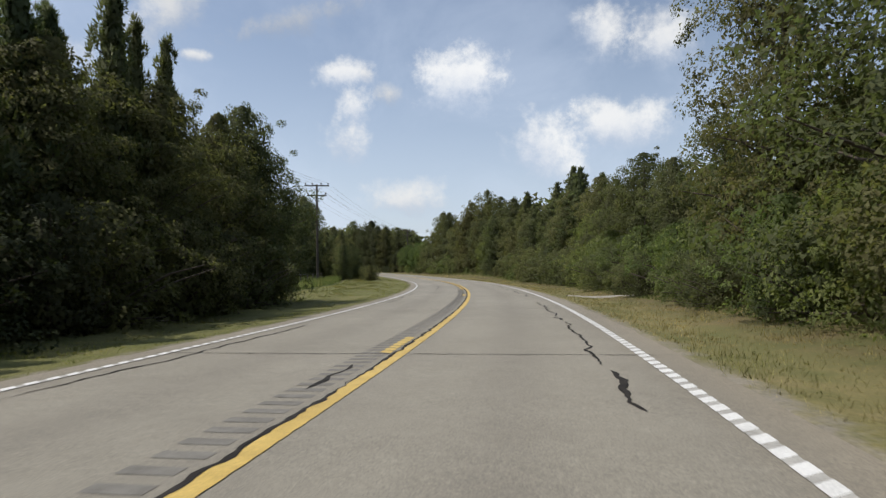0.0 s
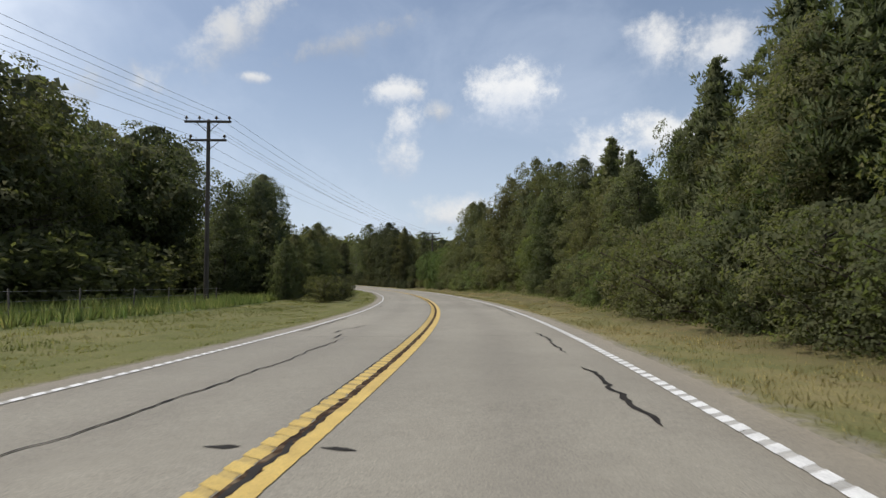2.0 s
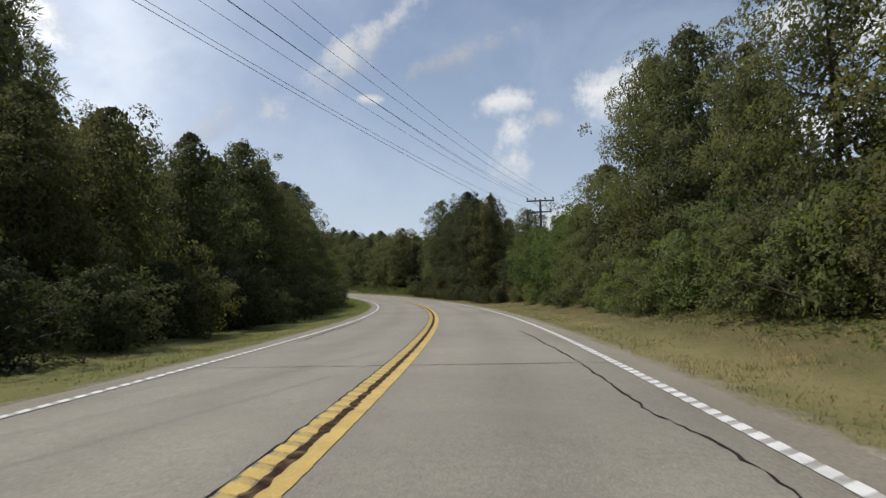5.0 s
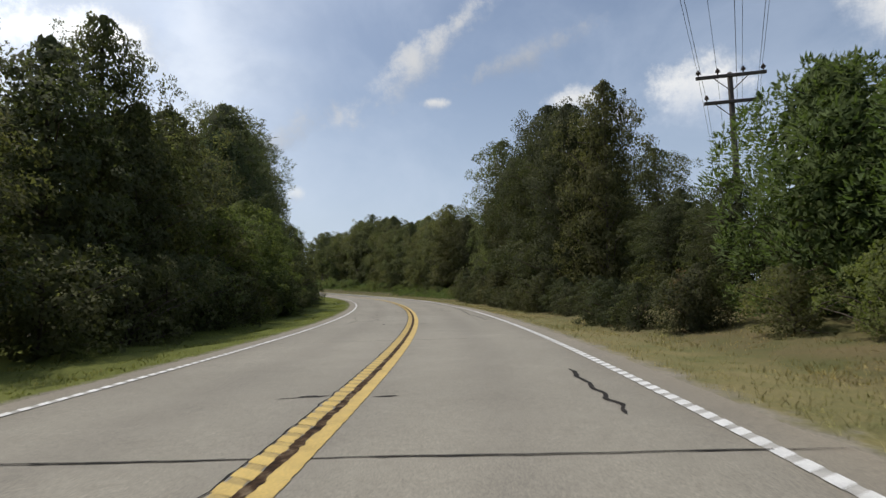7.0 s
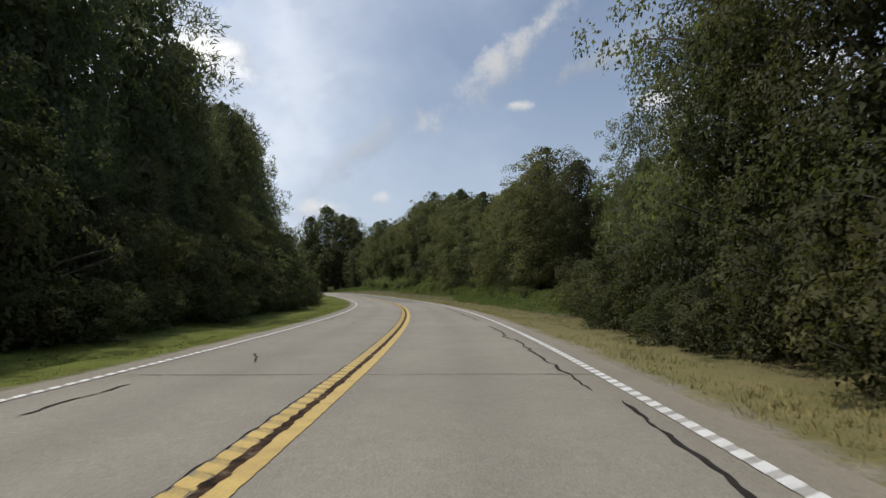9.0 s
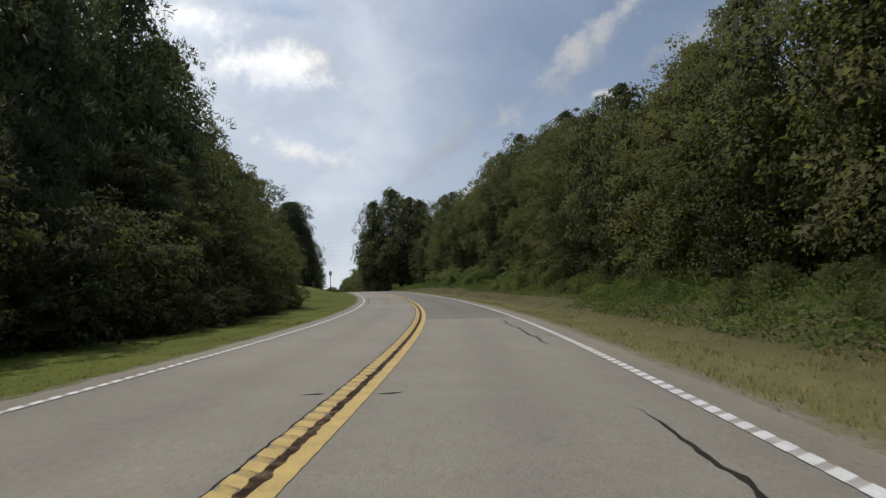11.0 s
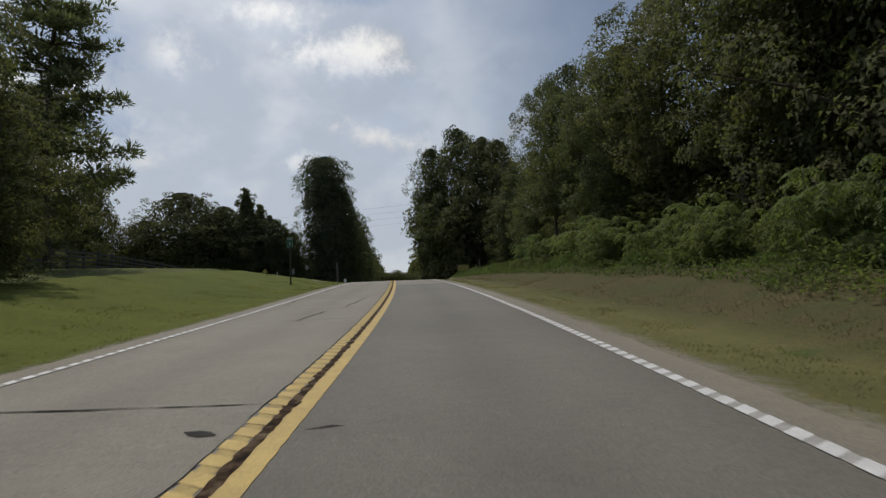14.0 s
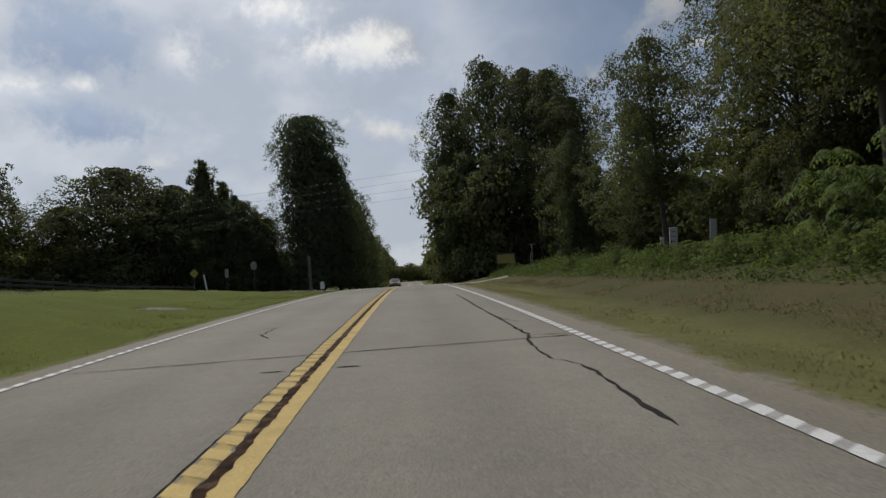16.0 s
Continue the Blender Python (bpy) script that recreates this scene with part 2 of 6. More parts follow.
def asphalt_nodes(tone, nt, bsdf, out):
    big = noise_fac(nt, 0.12, 5, 0.6)
    mid = noise_fac(nt, 1.3, 6, 0.7)
    small = noise_fac(nt, 9, 5, 0.75)
    grit = noise_fac(nt, 60, 3, 0.85)
    across = nt.nodes.new("ShaderNodeAttribute")
    across.attribute_name = "across"
    c = ramp(nt, big, [(0.3, tuple(0.84 * x for x in tone)), (0.7, tuple(1.1 * x for x in tone))])
    c = blend(nt, c, ramp(nt, mid, [(0.25, (0.88, 0.87, 0.86)), (0.75, (1.08, 1.08, 1.07))]), 0.8, "MULTIPLY")
    c = blend(nt, c, ramp(nt, small, [(0.3, (0.88, 0.88, 0.88)), (0.7, (1.1, 1.1, 1.1))]), 0.8, "MULTIPLY")
    c = blend(nt, c, ramp(nt, grit, [(0.25, (0.45, 0.45, 0.45)), (0.5, (1.0, 1.0, 1.0)), (0.72, (1.6, 1.58, 1.52)), (0.8, (2.3, 2.25, 2.15))]), 0.85, "MULTIPLY")
    # wheel paths polished a little paler, oil-darkened between them, dust outside the edge lines
    track = nt.nodes.new("ShaderNodeMath")
    track.operation = "PINGPONG"
    nt.links.new(across.outputs["Fac"], track.inputs[0])
    track.inputs[1].default_value = 0.875
    c = blend(nt, c, ramp(nt, track.outputs[0], [(0.1, (0.93, 0.925, 0.92)), (0.6, (1.05, 1.05, 1.04))]), 0.9, "MULTIPLY")
    wide = nt.nodes.new("ShaderNodeMath")
    wide.operation = "ABSOLUTE"
    nt.links.new(across.outputs["Fac"], wide.inputs[0])
    far_out = nt.nodes.new("ShaderNodeMapRange")
    nt.links.new(wide.outputs[0], far_out.inputs["Value"])
    far_out.inputs["From Min"].default_value, far_out.inputs["From Max"].default_value = 3.2, 4.0
    far_out.inputs["To Max"].default_value = 0.6
    dust = blend(nt, c, (0.95, 0.87, 0.78), 1.0, "MULTIPLY")
    c = blend(nt, c, dust, far_out.outputs[0])
    nt.links.new(c, bsdf.inputs["Base Color"])
    bsdf.inputs["Roughness"].default_value = 0.85
    bump(nt, bsdf, grit, 0.5, 0.006)


M_ASPHALT = material("worn_asphalt", functools.partial(asphalt_nodes, (0.25, 0.228, 0.186)))
M_NEW_ASPHALT = material("newer_asphalt", functools.partial(asphalt_nodes, (0.17, 0.158, 0.133)))
M_TAR = simple("crack_tar", [(0.3, (0.016, 0.014, 0.012)), (0.7, (0.038, 0.033, 0.028))], 4, 0.8, 0.2, 0.005, 60, shine=0.15)
M_SEAM = simple("rotten_seam", [(0.36, (0.016, 0.01, 0.007)), (0.52, (0.06, 0.034, 0.018)), (0.66, (0.17, 0.125, 0.08))], 7, 0.9, 0.6, 0.01, 40, shine=0.1)
M_GROOVE = simple("groove_asphalt", [(0.3, (0.14, 0.13, 0.112)), (0.7, (0.21, 0.197, 0.172))], 6, 0.9, 0.4, 0.006, 70)
M_WHITE = simple("white_paint", [(0.3, (0.6, 0.59, 0.56)), (0.6, (0.78, 0.77, 0.74))], 3, 0.6, 0.2, 0.004, 60)
M_WHITE_WORN = simple("worn_white_paint", [(0.35, (0.32, 0.305, 0.275)), (0.65, (0.48, 0.46, 0.42))], 5, 0.75, 0.3, 0.005, 60)
M_YELLOW = simple("yellow_paint", [(0.3, (0.46, 0.31, 0.075)), (0.65, (0.62, 0.43, 0.11))], 3, 0.6, 0.2, 0.004, 50)
M_YELLOW_WORN = simple("worn_yellow_paint", [(0.35, (0.36, 0.255, 0.085)), (0.65, (0.52, 0.37, 0.11))], 5, 0.75, 0.3, 0.005, 50)


def ground_nodes(dry, green, soil, bias, edge=None, lush=None, span=(165, 235)):
    """Grass. edge: how far from the road's middle it gives way to grit."""
    def build(nt, bsdf, out):
        big = noise_fac(nt, 0.16, 5, 0.6)
        mid = noise_fac(nt, 0.9, 5, 0.65)
        fine = noise_fac(nt, 16, 4, 0.75)
        both = nt.nodes.new("ShaderNodeMath")
        both.operation = "ADD"
        nt.links.new(big, both.inputs[0])
        nt.links.new(mid, both.inputs[1])
        half = nt.nodes.new("ShaderNodeMath")
        half.operation = "MULTIPLY"
        half.inputs[1].default_value = 0.5
        nt.links.new(both.outputs[0], half.inputs[0])
        c = ramp(nt, half.outputs[0], [(bias - 0.12, green), (bias + 0.05, dry), (bias + 0.24, soil)])
        if lush:
            # grass turns to the lush colour further along the road, over span
            along = nt.nodes.new("ShaderNodeAttribute")
            along.attribute_name = "along"
            onward = nt.nodes.new("ShaderNodeMapRange")
            nt.links.new(along.outputs["Fac"], onward.inputs["Value"])
            onward.inputs["From Min"].default_value, onward.inputs["From Max"].default_value = span
            further = ramp(nt, half.outputs[0], [(bias - 0.12, lush), (bias + 0.1, tuple(1.35 * x for x in lush)), (bias + 0.24, soil)])
            c = blend(nt, c, further, onward.outputs[0])
            out_far = nt.nodes.new("ShaderNodeAttribute")
            out_far.attribute_name = "across"
            weedy = nt.nodes.new("ShaderNodeMapRange")
            nt.links.new(out_far.outputs["Fac"], weedy.inputs["Value"])
            weedy.inputs["From Min"].default_value, weedy.inputs["From Max"].default_value = 5.7, 7.2
            both_ = nt.nodes.new("ShaderNodeMath")
            both_.operation = "MULTIPLY"
            nt.links.new(weedy.outputs[0], both_.inputs[0])
            nt.links.new(onward.outputs[0], both_.inputs[1])
            c = blend(nt, c, (0.06, 0.078, 0.028), both_.outputs[0])
            rank = nt.nodes.new("ShaderNodeMapRange")
            nt.links.new(out_far.outputs["Fac"], rank.inputs["Value"])
            rank.inputs["From Min"].default_value, rank.inputs["From Max"].default_value = 5.6, 6.8
            rank.inputs["To Max"].default_value = 0.75
            brown = ramp(nt, mid, [(0.35, (0.085, 0.085, 0.032)), (0.62, (0.118, 0.09, 0.046))])
            c = blend(nt, c, brown, rank.outputs[0])
        if edge:
            across = nt.nodes.new("ShaderNodeAttribute")
            across.attribute_name = "across"
            rag = noise_fac(nt, 2.2, 5, 0.7)
            sides = nt.nodes.new("ShaderNodeMath")
            sides.operation = "ABSOLUTE"
            nt.links.new(across.outputs["Fac"], sides.inputs[0])
            ragged = nt.nodes.new("ShaderNodeMath")
            ragged.operation = "MULTIPLY_ADD"
            nt.links.new(rag, ragged.inputs[0])
            ragged.inputs[1].default_value = 1.3
            nt.links.new(sides.outputs[0], ragged.inputs[2])
            fade = nt.nodes.new("ShaderNodeMapRange")
            nt.links.new(ragged.outputs[0], fade.inputs["Value"])
            fade.inputs["From Min"].default_value, fade.inputs["From Max"].default_value = edge + 0.5, edge + 0.9
            c = blend(nt, ramp(nt, mid, [(0.3, (0.2, 0.178, 0.14)), (0.7, (0.27, 0.242, 0.195))]), c, fade.outputs[0])
        c = blend(nt, c, ramp(nt, fine, [(0.28, (0.6, 0.6, 0.58)), (0.5, (1.0, 1.0, 1.0)), (0.75, (1.35, 1.33, 1.28))]), 0.9, "MULTIPLY")
        nt.links.new(c, bsdf.inputs["Base Color"])
        bsdf.inputs["Roughness"].default_value = 0.95
        bsdf.inputs["Specular IOR Level"].default_value = 0.15
        bump(nt, bsdf, fine, 0.6, 0.03)
    return build


M_GROUND = material("field_ground", ground_nodes((0.115, 0.125, 0.045), (0.065, 0.09, 0.025), (0.13, 0.105, 0.06), 0.52))
M_LAWN = material("mown_grass", ground_nodes((0.165, 0.155, 0.062), (0.12, 0.125, 0.044), (0.2, 0.165, 0.085), 0.53, 4.05, (0.098, 0.113, 0.02), (95, 150)))
M_VERGE = material("dry_verge", ground_nodes((0.205, 0.174, 0.077), (0.12, 0.124, 0.046), (0.22, 0.18, 0.11), 0.5, 4.15, (0.122, 0.115, 0.044)))
M_LITTER = simple("forest_floor", [(0.3, (0.05, 0.038, 0.022)), (0.7, (0.1, 0.08, 0.045))], 0.9, 0.95, 0.6, 0.04, 14)


def blade_nodes(low, high, straw):
    def build(nt, bsdf, out):
        geo = nt.nodes.new("ShaderNodeNewGeometry")
        c = ramp(nt, geo.outputs["Random Per Island"], [(0.0, low), (0.55, high), (1.0, straw)])
        n = noise_fac(nt, 0.22, 4, 0.6)
        c = blend(nt, c, ramp(nt, n, [(0.35, (0.75, 0.85, 0.7)), (0.65, (1.25, 1.12, 1.05))]), 1.0, "MULTIPLY")
        nt.links.new(c, bsdf.inputs["Base Color"])
        bsdf.inputs["Roughness"].default_value = 0.7
        bsdf.inputs["Specular IOR Level"].default_value = 0.2
        t = nt.nodes.new("ShaderNodeBsdfTranslucent")
        nt.links.new(c, t.inputs["Color"])
        m = nt.nodes.new("ShaderNodeAddShader")
        nt.links.new(bsdf.outputs[0], m.inputs[0])
        nt.links.new(t.outputs[0], m.inputs[1])
        nt.links.new(m.outputs[0], out.inputs["Surface"])
    return build


M_BLADE_DRY = material("dry_blades", blade_nodes((0.16, 0.15, 0.058), (0.27, 0.23, 0.1), (0.4, 0.34, 0.17)))
M_BLADE = material("green_blades", blade_nodes((0.1, 0.12, 0.024), (0.14, 0.155, 0.034), (0.24, 0.22, 0.08)))
M_BLADE_MIX = material("olive_blades", blade_nodes((0.14, 0.145, 0.05), (0.2, 0.19, 0.07), (0.34, 0.29, 0.14)))
M_BLADE_DEAD = material("withered_blades", blade_nodes((0.1, 0.07, 0.04), (0.16, 0.115, 0.065), (0.3, 0.24, 0.16)))
M_WEED = material("weed_blades", blade_nodes((0.075, 0.11, 0.03), (0.115, 0.155, 0.045), (0.2, 0.2, 0.075)))

# ---- the road's course ----
STEP = 1.0
S = np.arange(-20, 480, STEP)
KNOT = np.arange(-20, 481, 20.0)
head = np.cumsum(np.interp(S, KNOT, BEND)) * STEP / 1000
zero = int(np.searchsorted(S, 0))
head = head - head[zero] + START_HEADING
RX, RY = np.cumsum(-np.sin(head)) * STEP, np.cumsum(np.cos(head)) * STEP
RX, RY = RX - RX[zero], RY - RY[zero]
RZ = np.cumsum(np.interp(S, KNOT, GRADE)) * STEP / 100
RZ = RZ - RZ[zero]
# the same, drawn out straight at both ends
back = np.arange(-300, -20, 5.0)
on = np.arange(480, 900, 5.0)
CS = np.r_[back, S, on]
CX = np.r_[RX[0] - np.sin(head[0]) * (back + 20), RX, RX[-1] - np.sin(head[-1]) * (on - 479)]
CY = np.r_[RY[0] + np.cos(head[0]) * (back + 20), RY, RY[-1] + np.cos(head[-1]) * (on - 479)]
CZ = np.r_[np.full(len(back), RZ[0]), RZ, RZ[-1] + 0.012 * np.minimum(on - 479, 70)]
CH = np.r_[np.full(len(back), head[0]), head, np.full(len(on), head[-1])]


def rise(s, u):
    """Height of the land beside the road over the road itself, u metres to its right."""
    s, u = np.asarray(s, float), np.asarray(u, float)
    right = np.interp(u, [0, 4.2, 6, 7.5, 10, 14, 40], [-0.02, -0.02, -0.12, 0.0, 0.35, 0.6, 0.8])
    bank = np.interp(s, [75, 90, 110, 125, 185, 200, 225, 240, 285, 315, 350], [0, 0.5, 0.5, 0.1, 0.1, 0.4, 0.5, 0.65, 0.6, 0.1, 0.1])
    right = right + bank * np.interp(u, [6, 9.5, 16, 40], [0, 0.8, 1.3, 1.5])
    left = np.interp(-u, [0, 4.2, 6, 8, 12, 30], [-0.02, -0.02, -0.14, -0.1, 0.05, 0.1])
    mound = np.interp(s, [235, 262, 285, 300, 315, 325, 341, 420], [0, 0.7, 1.0, 1.0, 0.7, 0.5, 0.15, 0.1])
    left = left + mound * np.interp(-u, [5, 9, 13, 20, 40], [0, 0.85, 1.45, 1.6, 1.5])
    return np.where(u > 0, right, left)


def at(s, u, lift=0.0, land=True):
    """World place of a point s metres along the road and u metres to its right."""
    h = np.interp(s, CS, CH)
    z = np.interp(s, CS, CZ) + lift
    if land:
        z = z + rise(s, u)
    return np.stack([np.interp(s, CS, CX) + np.cos(h) * u, np.interp(s, CS, CY) + np.sin(h) * u, z + 0 * h], -1)


def course(xy):
    """(s, u) of places given as rows of x, y."""
    s, u = np.empty(len(xy)), np.empty(len(xy))
    for n in range(0, len(xy), 2000):
        part_ = xy[n:n + 2000]
        d = (part_[:, None, 0] - CX) ** 2 + (part_[:, None, 1] - CY) ** 2
        j = d.argmin(1)
        dx, dy = part_[:, 0] - CX[j], part_[:, 1] - CY[j]
        u[n:n + 2000] = np.cos(CH[j]) * dx + np.sin(CH[j]) * dy
        s[n:n + 2000] = CS[j] - np.sin(CH[j]) * dx + np.cos(CH[j]) * dy
    return s, u


# ---- mesh helpers ----
def mesh_from(name, verts, faces, mats, index=None, smooth=False):
    me = bpy.data.meshes.new(name)
    verts = np.asarray(verts, np.float32)
    faces = np.asarray(faces, np.int32)
    k = faces.shape[1]
    me.vertices.add(len(verts))
    me.vertices.foreach_set("co", verts.ravel())
    me.loops.add(faces.size)
    me.loops.foreach_set("vertex_index", faces.ravel())
    me.polygons.add(len(faces))
    me.polygons.foreach_set("loop_start", np.arange(0, faces.size, k, dtype=np.int32))
    me.polygons.foreach_set("loop_total", np.full(len(faces), k, np.int32))
    for m in mats:
        me.materials.append(m)
    if index is not None:
        me.polygons.foreach_set("material_index", np.asarray(index, np.int32))
    me.polygons.foreach_set("use_smooth", np.full(len(faces), smooth))
    me.update(calc_edges=True)
    return me


def part(name, me, parent, label="", m=None):
    ob = new(name, me)
    ob.parent = parent
    if m is not None:
        ob.matrix_basis = m
    return tagged(ob, label) if label else ob


def bm_mesh(name, bm, mat):
    me = bpy.data.meshes.new(name)
    bm.to_mesh(me)
    bm.free()
    for one in (mat if isinstance(mat, (list, tuple)) else [mat]):
        me.materials.append(one)
    return me


def strip(name, s, us, lifts, mats, land=True, index=None):
    """A sheet along the road: at each s a row of points at offsets us (rows may vary with s)."""
    s = np.asarray(s, float)
    us = np.broadcast_to(np.asarray(us, float), (len(s), np.shape(us)[-1]))
    lifts = np.broadcast_to(np.asarray(lifts, float), us.shape)
    v = at(np.repeat(s, us.shape[1]), us.ravel(), lifts.ravel(), land)
    n, k = us.shape
    a = (np.arange(n - 1)[:, None] * k + np.arange(k - 1)).ravel()
    f = np.stack([a, a + 1, a + k + 1, a + k], 1)
    me = mesh_from(name, v, f, mats, index)
    me.attributes.new("across", "FLOAT", "POINT").data.foreach_set("value", us.ravel().astype(np.float32))
    me.attributes.new("along", "FLOAT", "POINT").data.foreach_set("value", np.repeat(s, us.shape[1]).astype(np.float32))
    return me


def structure(name, me, label, category):
    return tagged(new(name, me), label, category, kind="structure")


# ---- ground ----
def spread(lo, hi, step, far):
    mid = np.arange(lo, hi + step, step)
    out = step * 1.35 ** np.arange(1, 40)
    reach = np.cumsum(out)
    reach = reach[reach < far]
    return np.r_[lo - reach[::-1], mid, mid[-1] + reach]


def build_ground():
    gx, gy = spread(-330, 70, 2.5, 3200), spread(-40, 400, 2.5, 3200)
    X, Y = np.meshgrid(gx, gy)
    xy = np.stack([X.ravel(), Y.ravel()], 1)
    s, u = course(xy)
    reach = np.clip(np.abs(u), 0, 60) * np.sign(u)
    z = np.interp(s, CS, CZ) + rise(s, reach) - np.where(np.abs(u) < 13, 0.22, 0.0)
    far = np.clip((np.abs(u) - 60) / 400, 0, 1)
    z = z * (1 - far) + far * 2.0
    n, k = X.shape
    a = (np.arange(n - 1)[:, None] * k + np.arange(k - 1)).ravel()
    f = np.stack([a, a + 1, a + k + 1, a + k], 1)
    me = mesh_from("ground", np.c_[xy, z], f, [M_GROUND, M_LITTER], smooth=True)
    fs, fu = s[a], u[a]
    stray = np.array([noise.noise((p[0] * 0.06, p[1] * 0.06, 5.0)) for p in xy[a]])
    fs, fu = fs + 16 * stray, fu + 3 * stray * (np.abs(fu) > 15)
    woods = ((fu > 11) & (fs < 400)) | ((fu < -12) & (fs < 34)) | ((fu < -26) & (fs < 120)) | ((fu < -10) & (fs > 84) & (fs < 262))
    me.polygons.foreach_set("material_index", woods.astype(np.int32))
    structure("ground", me, "open grassy ground and leaf-littered woodland floor", "ground")


build_ground()

LONG = np.arange(-40, 520, 1.0)


def verge(name, side, mats, label):
    cols = np.r_[3.9, 4.08, 4.5, 4.9, 5.3, 5.8, 6.4, 7.0, 7.7, 8.5, 9.4, 10.4, 11.5, 12.8] * side
    wob = 0.12 * np.array([[noise.noise((s * 0.35, c * 2.0, 3.0)) for c in cols] for s in LONG])
    lift = 0.09 * np.array([[noise.noise((s * 0.6, c * 0.9, 9.0)) for c in cols] for s in LONG])
    lift[:, 0] = -0.04
    lift[:, 1] = 0.012 + 0.1 * lift[:, 1]
    lift[:, 2:4] *= 0.3
    lift[:, -1] = -0.6
    us = cols + wob * (np.abs(cols) > 4.0)
    me = strip(name, LONG, us[:, ::side], lift[:, ::side], mats)
    me.polygons.foreach_set("use_smooth", np.ones(len(me.polygons), bool))
    structure(name, me, label, "roadside verge")


verge("verge_right", 1, [M_VERGE], "dry yellowish grass verge with a gritty shoulder")
verge("verge_left", -1, [M_LAWN], "mown green grass verge beside the road")


# ---- road ----
def build_road():
    fine = np.arange(-40, 520, 1.0)
    edge_l = -4.0 + 0.07 * np.array([noise.noise((s * 0.7, 0.0, 0.0)) for s in fine])
    edge_r = 4.02 + 0.09 * np.array([noise.noise((s * 0.8, 5.0, 0.0)) for s in fine])
    us = np.stack([edge_l - 0.02, edge_l, -3.3 + 0 * fine, -1.75 + 0 * fine, 0 * fine, 1.75 + 0 * fine, 3.3 + 0 * fine, edge_r, edge_r + 0.02], 1)
    lifts = np.array([-0.16, -0.006, -0.003, -0.006, 0.0, -0.006, -0.003, -0.006, -0.16])
    structure("road", strip("road", fine, us, lifts, [M_ASPHALT], land=False), "worn grey asphalt two-lane country road", "road")


build_road()


# ---- trees: shapes ----
rng = np.random.default_rng(7)


def tubes(lines, sides=6):
    """Tapered tubes: each line is a list of (x, y, z, radius)."""
    V, Fq, n0 = [], [], 0
    ring = np.arange(sides) * 2 * math.pi / sides
    for line in lines:
        p = np.asarray(line, float)
        for i in range(len(p)):
            t = p[min(i + 1, len(p) - 1), :3] - p[max(i - 1, 0), :3]
            t = t / (np.linalg.norm(t) + 1e-9)
            a = np.cross(t, (0.3, 0.9, 0.1))
            a = a / (np.linalg.norm(a) + 1e-9)
            b = np.cross(t, a)
            V.append(p[i, :3] + p[i, 3] * (np.cos(ring)[:, None] * a + np.sin(ring)[:, None] * b))
        for i in range(len(p) - 1):
            for k in range(sides):
                k2 = (k + 1) % sides
                Fq.append((n0 + i * sides + k, n0 + i * sides + k2, n0 + (i + 1) * sides + k2, n0 + (i + 1) * sides + k))
        n0 += len(p) * sides
    return np.concatenate(V), np.array(Fq)


def limb(a, b, r0, r1, sag=0.1, n=4):
    a, b = np.asarray(a, float), np.asarray(b, float)
    t = np.linspace(0, 1, n)[:, None]
    p = a + (b - a) * t
    p[:, 2] += sag * np.linalg.norm(b - a) * np.sin(t[:, 0] * math.pi)
    p[1:-1] += rng.normal(0, 0.03, (n - 2, 3)) * np.linalg.norm(b - a)
    return np.c_[p, np.linspace(r0, r1, n)]


def leaf_cards(centres, normals, size, long=1.15, fold=0.25, whole=False, spin=0.55):
    """Small leaf sprays, turned mostly to the light: one pointed triangle each, or a whole folded leaf blade."""
    n = len(centres)
    size = np.broadcast_to(size, (n,))[:, None]
    nrm = normals + rng.normal(0, spin, (n, 3))
    nrm /= np.linalg.norm(nrm, axis=1, keepdims=True) + 1e-9
    a = np.cross(nrm, rng.normal(0, 1, (n, 3)))
    a /= np.linalg.norm(a, axis=1, keepdims=True) + 1e-9
    b = np.cross(nrm, a)
    L, Wd = size * long * 0.5, size * 0.5
    skew = rng.uniform(-0.35, 0.35, (n, 1))
    p0 = centres + a * L * rng.uniform(0.8, 1.25, (n, 1)) - nrm * fold * size * 0.6
    p1 = centres - a * L + b * Wd * (1 + skew)
    p2 = centres - a * L * (1 + skew) - b * Wd
    if whole:
        wide = 0.62 * Wd
        p1 = centres + b * wide - a * L * skew * 0.5 - nrm * 0.12 * size
        p2 = centres - b * wide - a * L * skew * 0.5 - nrm * 0.12 * size
        p3 = centres - a * L
        V = np.stack([p0, p1, p3, p2], 1).reshape(-1, 3)
        q = np.arange(n)[:, None] * 4
        return V, np.concatenate([q + (0, 1, 2), q + (0, 2, 3)])
    V = np.stack([p0, p1, p2], 1).reshape(-1, 3)
    return V, np.arange(3 * n).reshape(-1, 3)


def ball(n, lo=0.0):
    d = rng.normal(0, 1, (n, 3))
    d /= np.linalg.norm(d, axis=1, keepdims=True)
    return d, d * (rng.uniform(lo ** 3, 1, (n, 1)) ** (1 / 3))


def round_top(low_wide=0.75, peak=0.42, blunt=0.5):
    """Outline of a broad crown: radius against height, widest at peak."""
    def prof(f):
        f = np.asarray(f, float)
        under = low_wide + (1 - low_wide) * np.clip(f / peak, 0, 1) ** 0.8
        over = np.clip(1 - np.clip((f - peak) / (1 - peak), 0, 1) ** 3, 0, 1) ** blunt
        return np.where(f < peak, under, over)
    return prof


def cone_top(power=0.8):
    def prof(f):
        f = np.asarray(f, float)
        return np.clip(1.02 - f, 0, 1) ** power * np.clip(0.75 + 4 * f, 0, 1)
    return prof


